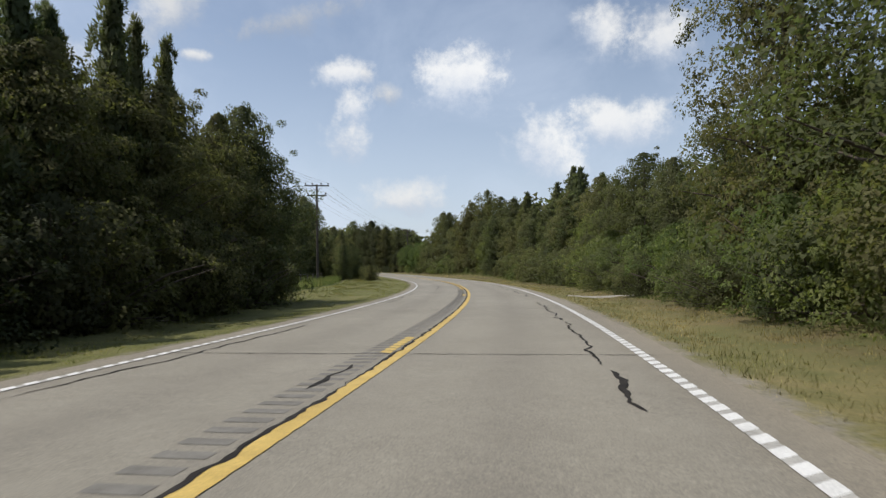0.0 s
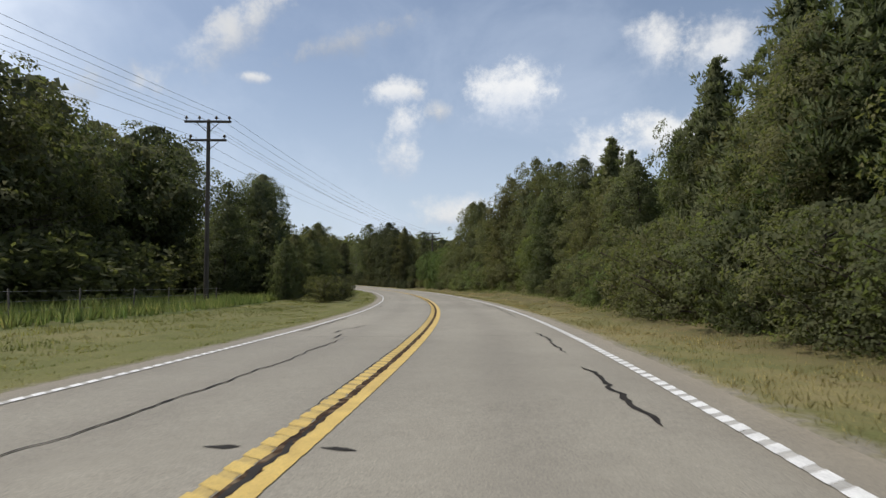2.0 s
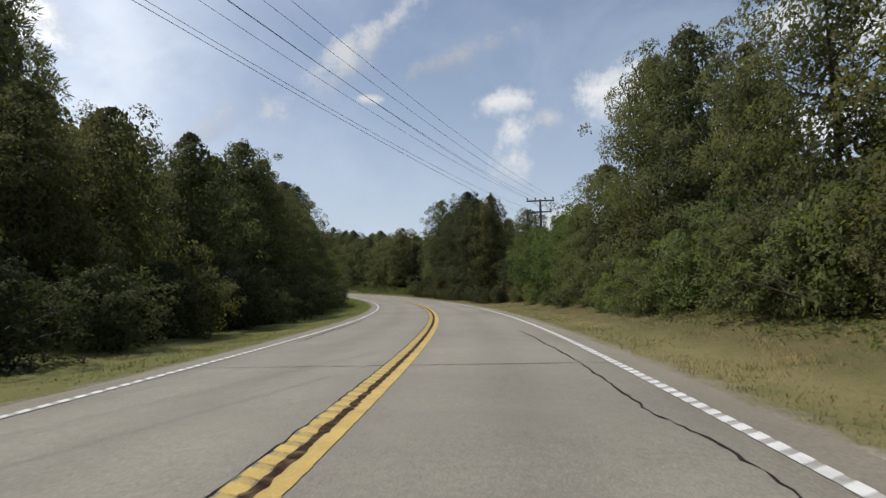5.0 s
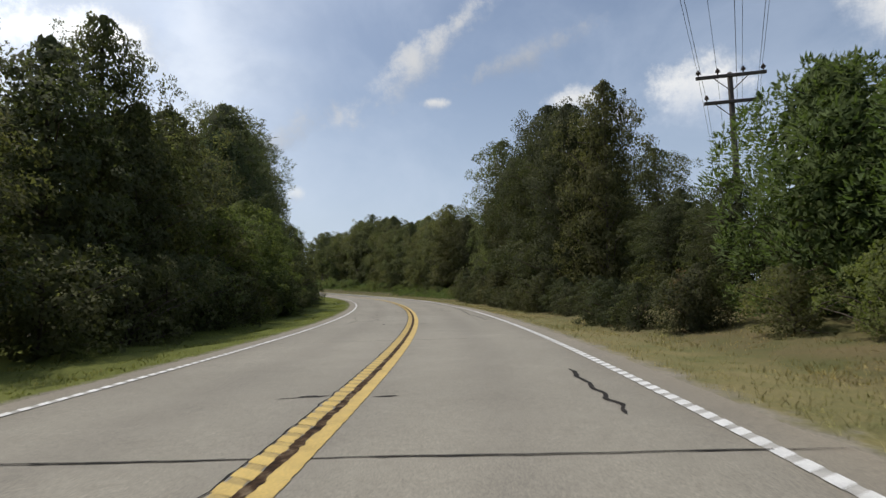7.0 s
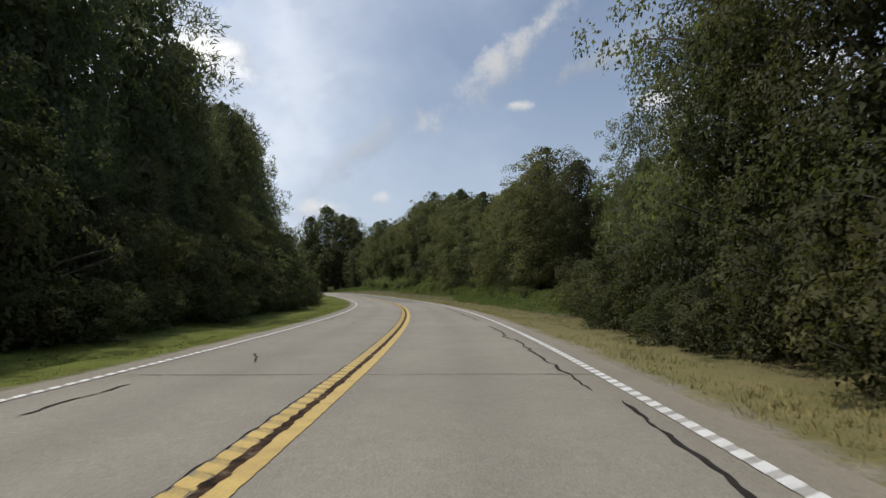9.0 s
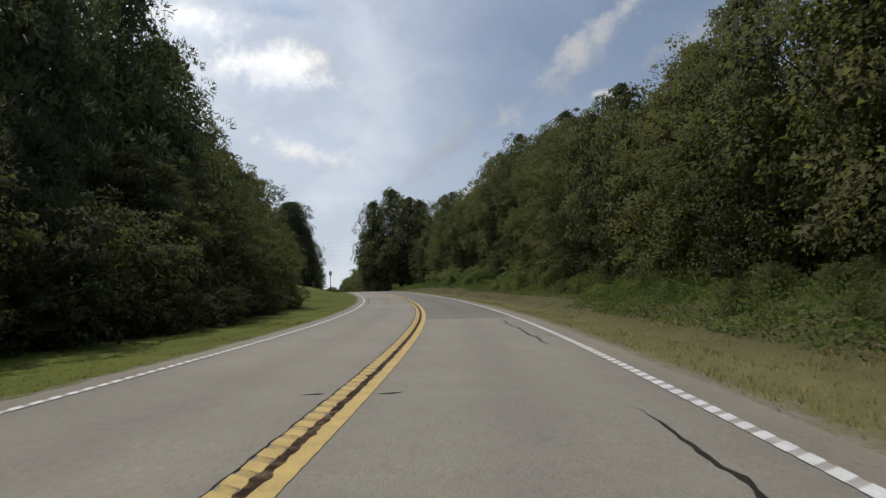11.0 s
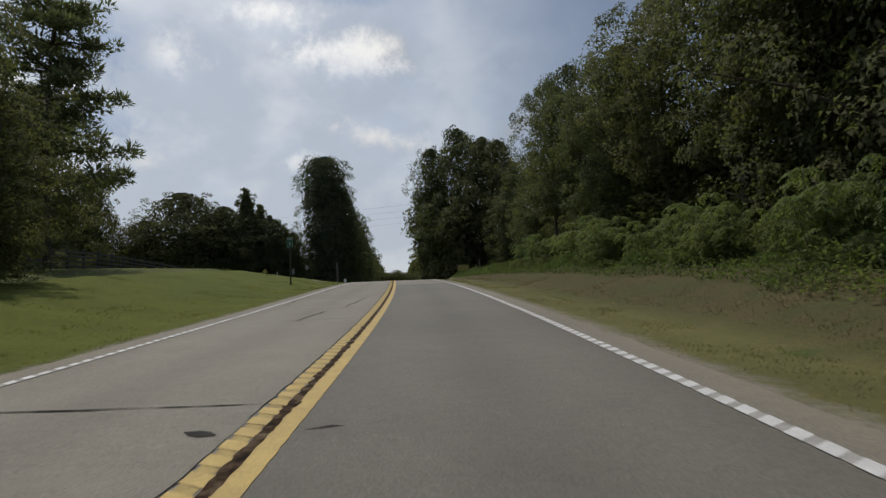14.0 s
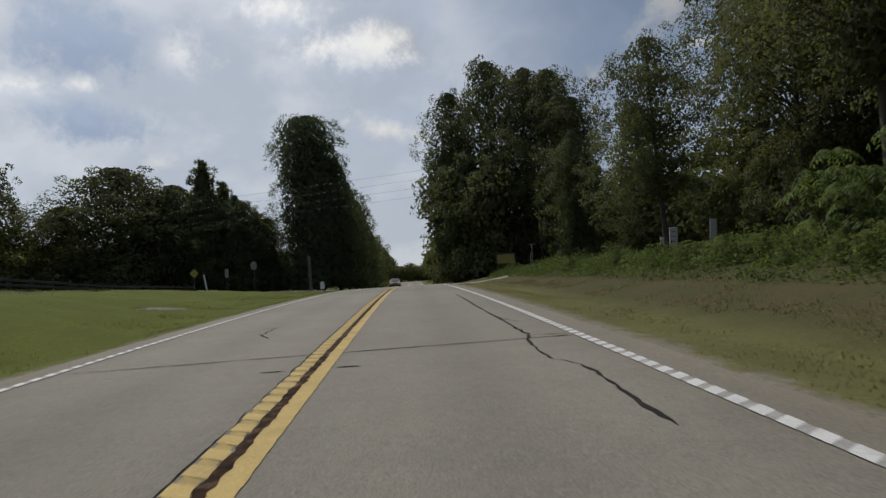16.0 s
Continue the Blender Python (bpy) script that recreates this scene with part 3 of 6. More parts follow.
def billow(height, wide, prof, clumps, per, size, low=0.05, clump=0.7, up=0.6, lumpy=0.5, core=0.22, blade="leaf", squash=0.6,
           fill=0.3, limbs=26, lean=0.0, trunk=0.022, flick=0.45, deep=0.4):
    """A crown of many leafy clumps set over an uneven outline, round a trunk with limbs. clump: their radius; fill: the share that lies inside;
    core: the share of broad inner leaves that close the crown; blade: leaf, needle or spray."""
    tries = np.linspace(0, 1, 400)
    share = np.cumsum(np.maximum(prof(tries), 0.06))
    f = np.interp((np.arange(clumps) + rng.uniform(0, 1, clumps)) / clumps, share / share[-1], tries)
    ang = np.arange(clumps) * 2.39996 + rng.uniform(-0.5, 0.5, clumps)
    way = np.stack([np.cos(ang), np.sin(ang), 0 * ang], 1)
    odd = rng.uniform(0, 50)
    swell = np.array([1 + lumpy * noise.noise((2.1 * w[0] + odd, 2.1 * w[1], 4.5 * g)) + 0.6 * lumpy * noise.noise((5 * w[0] + odd, 5 * w[1], 9 * g)) for w, g in zip(way, f)])
    # clumps gather into boughs, with dark clefts between
    boughs = max(9, clumps // 12)
    spot = np.stack([np.cos(ang), np.sin(ang), 2.2 * height / max(wide, 0.1) * 0.45 * f], 1)
    head_ = spot[rng.choice(clumps, boughs, replace=False)]
    gap = np.linalg.norm(spot[:, None] - head_[None], axis=2)
    near = gap.min(1) / np.percentile(gap.min(1), 80)
    swell = swell * (1.12 - 0.3 * np.clip(near, 0, 1.2) ** 2)
    f = np.clip(f + 0.3 * (head_[gap.argmin(1)][:, 2] - spot[:, 2]) * wide / height, 0, 1)
    inside = rng.uniform(0, 1, clumps) < fill
    reach = np.where(inside, rng.uniform(0.15, 0.7, clumps), rng.uniform(0.8, 1.06, clumps))
    rc = clump * rng.uniform(0.65, 1.3, clumps) * np.clip(0.55 + 0.6 * prof(f), 0.5, 1.1)
    rad = np.maximum(wide * prof(f) * swell * reach - 0.4 * rc, 0.03)
    z = height * (low + (1 - low) * f) - 0.35 * rc + 0.18 * clump * rng.normal(0, 1, clumps)
    centre = way * rad[:, None] + np.stack([lean * f * f, 0 * f, np.maximum(z, 0.4 * rc)], 1)
    # trunk and limbs
    path = [(lean * t * t, 0.05 * math.sin(4 * t), 0.9 * height * t, trunk * height ** 0.85 * (1 - 0.8 * t) + 0.02) for t in np.linspace(0, 1, 7)]
    lines = [path]
    for i in rng.choice(clumps, min(limbs, clumps), replace=False):
        h = min(0.97, max(0.03, (centre[i, 2] - 0.45 * rad[i]) / (0.9 * height)))
        k = h * 6
        j = int(k)
        start = np.array(path[j]) * (1 - k + j) + np.array(path[min(6, j + 1)]) * (k - j)
        lines.append(limb(start[:3], centre[i], 0.4 * start[3] + 0.012, 0.015, 0.04))
    # leaves over each clump, more of them on its outer side
    n = clumps * per
    d = ball(n)[0].reshape(clumps, per, 3)
    out = way * 0.8 + np.array([0, 0, 0.5])
    turn = (d * out[:, None]).sum(-1)
    flip = (turn < -0.1) & (rng.uniform(0, 1, turn.shape) < 0.75)
    d = np.where(flip[..., None], -d, d)
    shell = rng.uniform(0.4, 1.02, (clumps, per, 1)) ** 0.7
    C = (centre[:, None] + d * shell * rc[:, None, None] * np.array([1, 1, squash])).reshape(-1, 3)
    N = (d * 0.7 + out[:, None] * 0.35 + np.array([0, 0, up])).reshape(-1, 3)
    D = d.reshape(-1, 3)
    N /= np.linalg.norm(N, axis=1, keepdims=True)
    good = C[:, 2] > 0.05
    C, N, D = C[good], N[good], D[good]
    sz = size * rng.uniform(0.65, 1.35, (len(C), 1))
    if blade == "leaf":
        V, F_ = leaf_cards(C, N, sz[:, 0], spin=flick)
    else:
        # long thin blades: needles stand out from the clump, sprays sweep outward and up
        a = D + rng.normal(0, 0.45, D.shape) if blade == "needle" else D * 0.8 + np.array([0, 0, 0.5]) + rng.normal(0, 0.3, D.shape)
        a /= np.linalg.norm(a, axis=1, keepdims=True)
        side = np.cross(a, N + rng.normal(0, 0.5, N.shape))
        side /= np.linalg.norm(side, axis=1, keepdims=True) + 1e-9
        half, far = (0.2, 1.5) if blade == "needle" else (0.32, 1.7)
        V = np.stack([C - side * sz * half, C + side * sz * half, C + a * sz * far], 1).reshape(-1, 3)
        F_ = np.arange(len(V)).reshape(-1, 3)
    Nv = np.repeat(N, 3, 0)
    # broad inner leaves
    m = int(n * core)
    g = rng.uniform(0, 1, m)
    w = rng.uniform(0, 2 * math.pi, m)
    q = wide * prof(g) * np.sqrt(rng.uniform(0, deep, m))
    Ci = np.stack([q * np.cos(w) + lean * g * g, q * np.sin(w), height * (low + (0.97 - low) * g)], 1)
    Ni = np.stack([np.cos(w), np.sin(w), 0.5 + 0 * w], 1)
    Vi, Fi = leaf_cards(Ci, Ni, size * 2.1 * rng.uniform(0.7, 1.3, m), whole=True, spin=0.5)
    Nv = np.concatenate([Nv, np.repeat(Ni / np.linalg.norm(Ni, axis=1, keepdims=True), 4, 0)])
    return tubes(lines, 5), (np.concatenate([V, Vi]), np.concatenate([F_, Fi + len(V)]), Nv)


def tiered_pine(height, wide, tiers=7):
    """An old open pine: bare leaning trunk and separate flat plates of needles on long boughs."""
    lines = [[(0.7 * t * t, 0.2 * math.sin(3 * t), height * t, 0.016 * height * (1 - 0.85 * t) + 0.02) for t in np.linspace(0, 0.98, 8)]]
    C, N = [], []
    for i in range(tiers):
        f = 0.36 + 0.64 * i / (tiers - 1)
        z = height * f
        for k in range(4):
            ang = i * 0.8 + k * 1.57 + rng.uniform(-0.3, 0.3)
            reach = wide * (1.25 - 0.85 * f) * rng.uniform(0.75, 1.05)
            base = np.array([0.7 * f * f, 0.2 * math.sin(3 * f), z - 0.5])
            tip = base + np.array([reach * math.cos(ang), reach * math.sin(ang), rng.uniform(0.1, 0.7)])
            lines.append(limb(base, tip, 0.07, 0.02, 0.06))
            for j in range(15):
                t = rng.uniform(0.4, 1.05)
                c = base + (tip - base) * t + rng.normal(0, 1, 3) * np.array([0.5, 0.5, 0.14]) * (0.5 + 0.12 * reach)
                d, p = ball(44, 0.1)
                C.append(c + p * np.array([0.42, 0.42, 0.24]))
                N.append(d + np.array([0, 0, 0.3]))
    C, N = np.concatenate(C), np.concatenate(N)
    n = len(C)
    side = np.cross(N, rng.normal(0, 1, (n, 3)))
    side /= np.linalg.norm(side, axis=1, keepdims=True) + 1e-9
    sz = 0.2 * rng.uniform(0.7, 1.3, (n, 1))
    tri = np.stack([C - side * sz * 0.25, C + side * sz * 0.25, C + N * sz * 1.3], 1).reshape(-1, 3)
    return tubes(lines, 6), (tri, np.arange(n * 3).reshape(-1, 3))


def bush(height, wide, leaves, size=0.22, stems=9):
    lines, C, N, W_ = [], [], [], []
    for i in range(stems):
        ang = i * 2.399
        rad = wide * rng.uniform(0.1, 0.8)
        tip = np.array([rad * math.cos(ang), rad * math.sin(ang), height * rng.uniform(0.45, 0.86) * (1.05 - 0.35 * rad / wide)])
        lines.append(limb((0.1 * rad * math.cos(ang), 0.1 * rad * math.sin(ang), -0.1), tip, 0.03, 0.01, 0.1))
        n = leaves // stems
        d, p = ball(n, 0.4)
        r = wide * rng.uniform(0.32, 0.5)
        k = max(4, n // 16)
        seeds = tip + ball(k, 0.5)[1] * r * np.array([1, 1, 0.85])
        q = np.where(rng.uniform(0, 1, (n, 1)) < 0.7, seeds[rng.integers(0, k, n)] + rng.normal(0, 0.17 * r, (n, 3)), tip + p * r)
        low = rng.uniform(0, 1, n) < 0.35
        q[low, 2] *= rng.uniform(0.05, 0.7, low.sum())
        deep = rng.uniform(0, 1, n) < 0.15
        q[deep] = tip * np.array([0.9, 0.9, 0.8]) + (q[deep] - tip) * 0.6
        C.append(q)
        N.append(d * 0.6 + np.array([0, 0, 0.6]))
        W_.append(np.where(deep, 1.8, 1.0))
    C, N, W_ = np.concatenate(C), np.concatenate(N), np.concatenate(W_)
    good = C[:, 2] > 0.02
    return tubes(lines, 4), leaf_cards(C[good], N[good], size * W_[good] * rng.uniform(0.6, 1.3, good.sum()), whole=True)


def sumac(height, wide, stems=16, leafs=10, pairs=7):
    """Tree-of-heaven or sumac thicket: long leaf stalks with paired leaflets in loose rosettes."""
    lines, V, F_, n0 = [], [], [], 0
    for i in range(stems):
        ang, rad = i * 2.399, wide * math.sqrt((i + 0.4) / stems)
        top = np.array([rad * math.cos(ang), rad * math.sin(ang), height * rng.uniform(0.4, 1.0)])
        lines.append(limb((top[0] * 0.7, top[1] * 0.7, -0.1), top, 0.022, 0.012, 0.03))
        for j in range(leafs):
            b = j * 2.399 + rng.uniform(0, 1)
            o = top * np.array([1, 1, 1.0 if j < leafs * 0.6 else rng.uniform(0.35, 0.9)])
            L = rng.uniform(0.5, 0.85)
            rise_ = rng.uniform(0.35, 1.1)
            way = np.array([math.cos(b), math.sin(b), 0])
            side = np.array([-math.sin(b), math.cos(b), 0])
            for k in range(pairs):
                t = (k + 1) / pairs
                # the stalk climbs, then bows over; leaflets hang to both sides
                c = o + L * (way * t + np.array([0, 0, rise_ * t - (rise_ + 0.25) * t * t]))
                d = way + np.array([0, 0, rise_ - 2 * (rise_ + 0.25) * t])
                d /= np.linalg.norm(d)
                w = 0.27 * (1 - 0.75 * abs(t - 0.5)) * L / 0.7
                for sgn in (-1, 1):
                    tip = c + sgn * side * w * 0.85 + d * 0.06 - np.array([0, 0, w * rng.uniform(0.3, 0.7)])
                    V += [c, (c + tip) / 2 + d * 0.05, tip, (c + tip) / 2 - d * 0.045]
                    F_ += [(n0, n0 + 1, n0 + 2), (n0, n0 + 2, n0 + 3)]
                    n0 += 4
    return tubes(lines, 5), (np.array(V), np.array(F_))


def dead_tree(height, wide):
    lines = [[(0.1 * math.sin(3 * t), 0, height * t, 0.13 * (1 - t) + 0.015) for t in np.linspace(0, 1, 6)]]
    for i in range(46):
        f = rng.uniform(0.2, 0.98)
        ang = i * 2.399
        r = wide * (1.1 - f) * rng.uniform(0.5, 1.1) + 0.4
        a = np.array([0.1 * math.sin(3 * f), 0, height * f])
        b = a + np.array([r * math.cos(ang), r * math.sin(ang), r * rng.uniform(-0.25, 0.5)])
        lines.append(limb(a, b, 0.03, 0.008, 0.06))
        for _ in range(4):
            t = rng.uniform(0.4, 1)
            c = a + (b - a) * t
            lines.append(limb(c, c + rng.normal(0, 0.35, 3) * r * 0.7, 0.012, 0.005, 0.0, 3))
    return tubes(lines, 4)


KINDS, SPREAD = {}, {}


def kind(name, ref, made, leaf, bark=M_BARK, wide=None):
    (tv, tf), (cv, cf, *bent) = made
    # true to its height and spread
    up = ref / np.percentile(cv[:, 2], 99.7)
    out = wide / np.percentile(np.hypot(cv[:, 0], cv[:, 1]), 96) if wide else 1.0
    fit_ = np.array([out, out, up])
    tv, cv = tv * fit_, cv * fit_
    SPREAD[name] = np.percentile(np.hypot(cv[:, 0], cv[:, 1]), 96)
    crown = mesh_from(name + "_crown", cv, cf, [leaf], smooth=bool(bent))
    if bent:
        crown.normals_split_custom_set_from_vertices(bent[0])
    KINDS[name] = (ref, mesh_from(name + "_trunk", tv, tf, [bark], smooth=True), crown)


kind("oak_a", 12, billow(12, 4.4, round_top(0.8, 0.4), 250, 62, 0.145, 0.02, 0.9), M_LEAF, wide=4.3)
kind("oak_b", 12, billow(12, 3.7, round_top(0.7, 0.45, 0.6), 240, 62, 0.14, 0.03, 0.85), M_LEAF, wide=3.6)
kind("oak_c", 12, billow(12, 4.9, round_top(0.85, 0.38), 280, 62, 0.148, 0.02, 1.0), M_LEAF, wide=4.8)
kind("oak_near", 12, billow(12, 4.1, round_top(0.85, 0.4), 340, 84, 0.105, 0.02, 0.75), M_LEAF, wide=4.0)
# same oak, its shade painted into the leaf colour
kind("oak_dark", 12, billow(12, 4.1, round_top(0.85, 0.4), 360, 104, 0.09, 0.02, 0.75, lumpy=0.6), M_LEAF_SHADED, wide=4.0)
kind("tall", 15, billow(15, 4.3, round_top(0.6, 0.55, 0.55), 250, 80, 0.125, 0.26, 0.85, core=0.14), M_LEAF, wide=4.2)
kind("airy", 12, billow(12, 4.3, round_top(0.6, 0.5, 0.6), 280, 70, 0.1, 0.1, 0.66, lumpy=0.65, core=0.06, limbs=30, trunk=0.014), M_LEAF, wide=4.2)
kind("elm", 12, billow(12, 3.9, round_top(0.85, 0.5, 0.6), 430, 66, 0.098, 0.02, 0.6, core=0.2, flick=0.5), M_LEAF_OLIVE, wide=3.9)
kind("locust", 8, billow(8, 3.0, round_top(0.85, 0.42), 270, 64, 0.1, 0.02, 0.52, core=0.2), M_LEAF_BRIGHT, wide=2.9)
kind("cedar_a", 11, billow(11, 2.3, cone_top(0.62), 300, 44, 0.14, 0.02, 0.4, lumpy=1.0, core=0.26, blade="spray", squash=1.0, fill=0.2), M_CEDAR, wide=2.1)
kind("cedar_broad", 11, billow(11, 3.4, cone_top(0.8), 440, 44, 0.13, 0.02, 0.5, up=0.2, lumpy=0.6, core=0.3, blade="spray", squash=0.55, fill=0.2), M_CEDAR, wide=3.2)
kind("cedar_b", 9, billow(9, 2.8, round_top(0.9, 0.35, 0.75), 430, 46, 0.115, 0.01, 0.42, lumpy=0.3, core=0.3, blade="spray", squash=1.3, fill=0.2), M_CEDAR_GREEN, wide=2.7)
kind("pine_a", 17, billow(17, 4.2, round_top(0.8, 0.3, 0.62), 330, 50, 0.2, 0.03, 0.78, 0.25, 0.7, 0.2, "needle"), M_PINE, wide=4.1)
kind("pine_b", 17, billow(17, 3.8, round_top(0.75, 0.35, 0.5), 330, 50, 0.2, 0.05, 0.78, 0.25, 0.75, 0.3, "needle", deep=0.6), M_PINE, wide=3.7)
kind("pine_round", 17, billow(17, 3.8, round_top(0.75, 0.62, 0.5), 360, 46, 0.21, 0.03, 0.8, 0.25, 0.35, 0.22, "needle"), M_PINE, wide=3.7)
kind("oak_lobed", 12, billow(12, 3.8, round_top(0.75, 0.5, 0.55), 220, 80, 0.12, 0.06, 0.82, lumpy=0.75, core=0.13), M_LEAF, wide=3.7)
kind("pine_tall", 30, billow(30, 6.4, round_top(0.95, 0.74, 0.42), 620, 46, 0.3, 0.02, 1.15, 0.25, 0.28, 0.4, "needle", deep=0.72), M_PINE, wide=6.4)
kind("oak_great", 28, billow(28, 7.0, round_top(0.8, 0.5, 0.5), 420, 64, 0.24, 0.03, 1.5, lumpy=0.65, core=0.22, deep=0.6), M_LEAF, wide=7.0)
kind("oak_wide", 22, billow(22, 8.4, round_top(0.9, 0.35, 0.55), 400, 58, 0.24, 0.01, 1.5, lumpy=0.3, core=0.34, deep=0.72), M_LEAF, wide=8.3)
kind("pine_open", 13, tiered_pine(13, 4.6), M_PINE)
kind("bush_a", 3, bush(3, 2.0, 1350, 0.15), M_LEAF, wide=1.9)
kind("bush_c", 4.5, bush(4.5, 2.4, 1600, 0.185, 12), M_LEAF, wide=2.3)
kind("sumac", 2.6, sumac(2.6, 1.9, 18, 13, 7), M_LEAF_SUMAC)
kind("bush_near", 3, billow(3, 2.0, round_top(0.85, 0.4), 120, 42, 0.078, 0.0, 0.38, core=0.2, limbs=16), M_LEAF, wide=1.9)
kind("bush_near_b", 3, billow(3, 2.2, round_top(0.8, 0.4), 120, 42, 0.078, 0.0, 0.38, lumpy=0.75, core=0.2, limbs=16), M_LEAF_WEED, wide=2.1)
# bush with shade painted into its leaf colour
kind("bush_dark", 3, billow(3, 2.0, round_top(0.85, 0.4), 120, 42, 0.078, 0.0, 0.38, core=0.2, limbs=16), M_LEAF_SHADED, wide=1.9)
kind("bush_brown", 2, billow(2, 1.2, round_top(0.8, 0.4), 60, 26, 0.085, 0.0, 0.26, lumpy=0.5, core=0.15, limbs=20, flick=0.6), M_LEAF_BROWN, wide=1.1)
kind("bush_far", 4.5, bush(4.5, 2.6, 520, 0.36, 10), M_LEAF, wide=2.6)
# coarser crowns for trees that stay far off
kind("oak_far", 12, billow(12, 4.5, round_top(0.8, 0.4), 120, 34, 0.3, 0.02, 1.2, limbs=8), M_LEAF, wide=4.4)
kind("oak_far_b", 12, billow(12, 4.1, round_top(0.75, 0.45), 120, 34, 0.3, 0.03, 1.15, limbs=8), M_LEAF, wide=4.0)
kind("pine_far", 17, billow(17, 4.1, round_top(0.8, 0.3, 0.6), 150, 30, 0.4, 0.02, 1.0, 0.25, 0.35, 0.25, "needle", limbs=8), M_PINE, wide=3.9)

WORDS = {"oak": ("broadleaf_tree", "tree"), "tall": ("broadleaf_tree", "tree"), "airy": ("broadleaf_tree", "tree"), "elm": ("broadleaf_tree", "tree"), "locust": ("locust_tree", "tree"),
         "cedar": ("cedar_tree", "cedar tree"), "pine": ("pine_tree", "pine tree"), "bush": ("bush", "bush"), "sumac": ("sumac_bush", "bush")}


def plant(which, s, u, height, label, group, wide=1.0, sink=0.1, xyz=None):
    ref, trunk, crown = KINDS[which]
    name, category = WORDS[which.split("_")[0]]
    p = at(s, u, -sink) if xyz is None else np.array(xyz)
    k = height / ref
    turn = Euler((radians(random.uniform(-2, 2)), radians(random.uniform(-2, 2)), random.uniform(0, 6.28)))
    root = tagged(new(name), label, category, group)
    root.matrix_basis = Matrix.LocRotScale(Vector(p), turn, Vector((k * wide, k * wide, k)))
    part("trunk" if category != "bush" else "stem", trunk, root)
    part("crown" if category != "bush" else "foliage", crown, root)
    return root


# ---- trees: where they stand ----
def jitter(a):
    return random.uniform(-a, a)


THICKET = []


def wood(side, s0, s1, step, u0, u1, tops, kinds, label, group, wide=1.0, clear=6.4, loose=False):
    """A stretch of wood edge. tops: height along s; clear: no crown reaches nearer to the road's middle."""
    s = s0
    while s < s1:
        u = random.uniform(u0, u1) * side
        h = float(np.interp(s, [a for a, _ in tops], [b for _, b in tops])) * random.uniform(0.9, 1.06)
        which = random.choice(kinds)
        w = wide * random.uniform(0.88, 1.12)
        u = side * max(abs(u), clear + 0.92 * w * SPREAD[which] * h / KINDS[which][0])
        if loose:
            k = h / KINDS[which][0]
            THICKET.append((which, Matrix.LocRotScale(Vector(at(s + jitter(step * 0.25), u, -0.1)), Euler((0, 0, random.uniform(0, 6.28))), Vector((k * w, k * w, k)))))
        else:
            plant(which, s + jitter(step * 0.25), u, h, label, group, w)
        s += step * random.uniform(0.8, 1.2)


def thicket():
    """The undergrowth inside the wood, which nobody could count, in one mesh."""
    V, F_, n0 = [], [], 0
    for which, m in THICKET:
        me = KINDS[which][2]
        v = np.empty(3 * len(me.vertices), np.float32)
        me.vertices.foreach_get("co", v)
        f = np.empty(3 * len(me.polygons), np.int32)
        me.loops.foreach_get("vertex_index", f)
        m = np.array(m)
        V.append(v.reshape(-1, 3) @ m[:3, :3].T + m[:3, 3])
        F_.append(f.reshape(-1, 3) + n0)
        n0 += len(V[-1])
    tagged(new("undergrowth", mesh_from("undergrowth", np.concatenate(V), np.concatenate(F_), [M_LEAF])), "leafy undergrowth inside the wood and behind the field", "undergrowth", kind="stuff")


RIGHT_TOPS = [(-10, 13), (10, 13), (22, 12), (27, 8.5), (32, 7), (40, 7.6), (50, 9.2), (58, 8.8), (66, 7.6), (75, 7.4), (80, 8), (86, 9.6), (92, 10), (98, 10.5), (102, 10.5), (106, 9),
              (111, 9.8), (115, 10.8), (121, 11.4), (126, 5.2), (132, 5), (140, 6), (146, 5), (150, 8.5), (157, 10.5), (167, 13), (173, 13.2), (181, 13), (185, 10.5), (189, 8.5), (196, 7.4), (203, 8.2),
              (210, 11), (216, 12), (222, 10.8), (232, 11.6), (245, 14), (256, 14.4), (266, 15.2), (274, 14.8), (287, 15.2), (300, 15.8), (330, 16.5), (345, 18)]
# how near to the road's middle the growth on the outer side comes
FACE = [(-10, 6.8), (18, 6.7), (46, 6.7), (57, 6.6), (75, 8.1), (90, 8.1), (97, 7.6), (112, 6.6), (125, 6.8), (137, 7.4), (141, 6.8), (145, 5.6), (150, 5.7), (154, 6.1), (161, 5.6), (171, 5.5), (185, 5.6), (192, 6.6), (330, 6.6)]


def face(s):
    return float(np.interp(s, [a for a, _ in FACE], [b for _, b in FACE]))


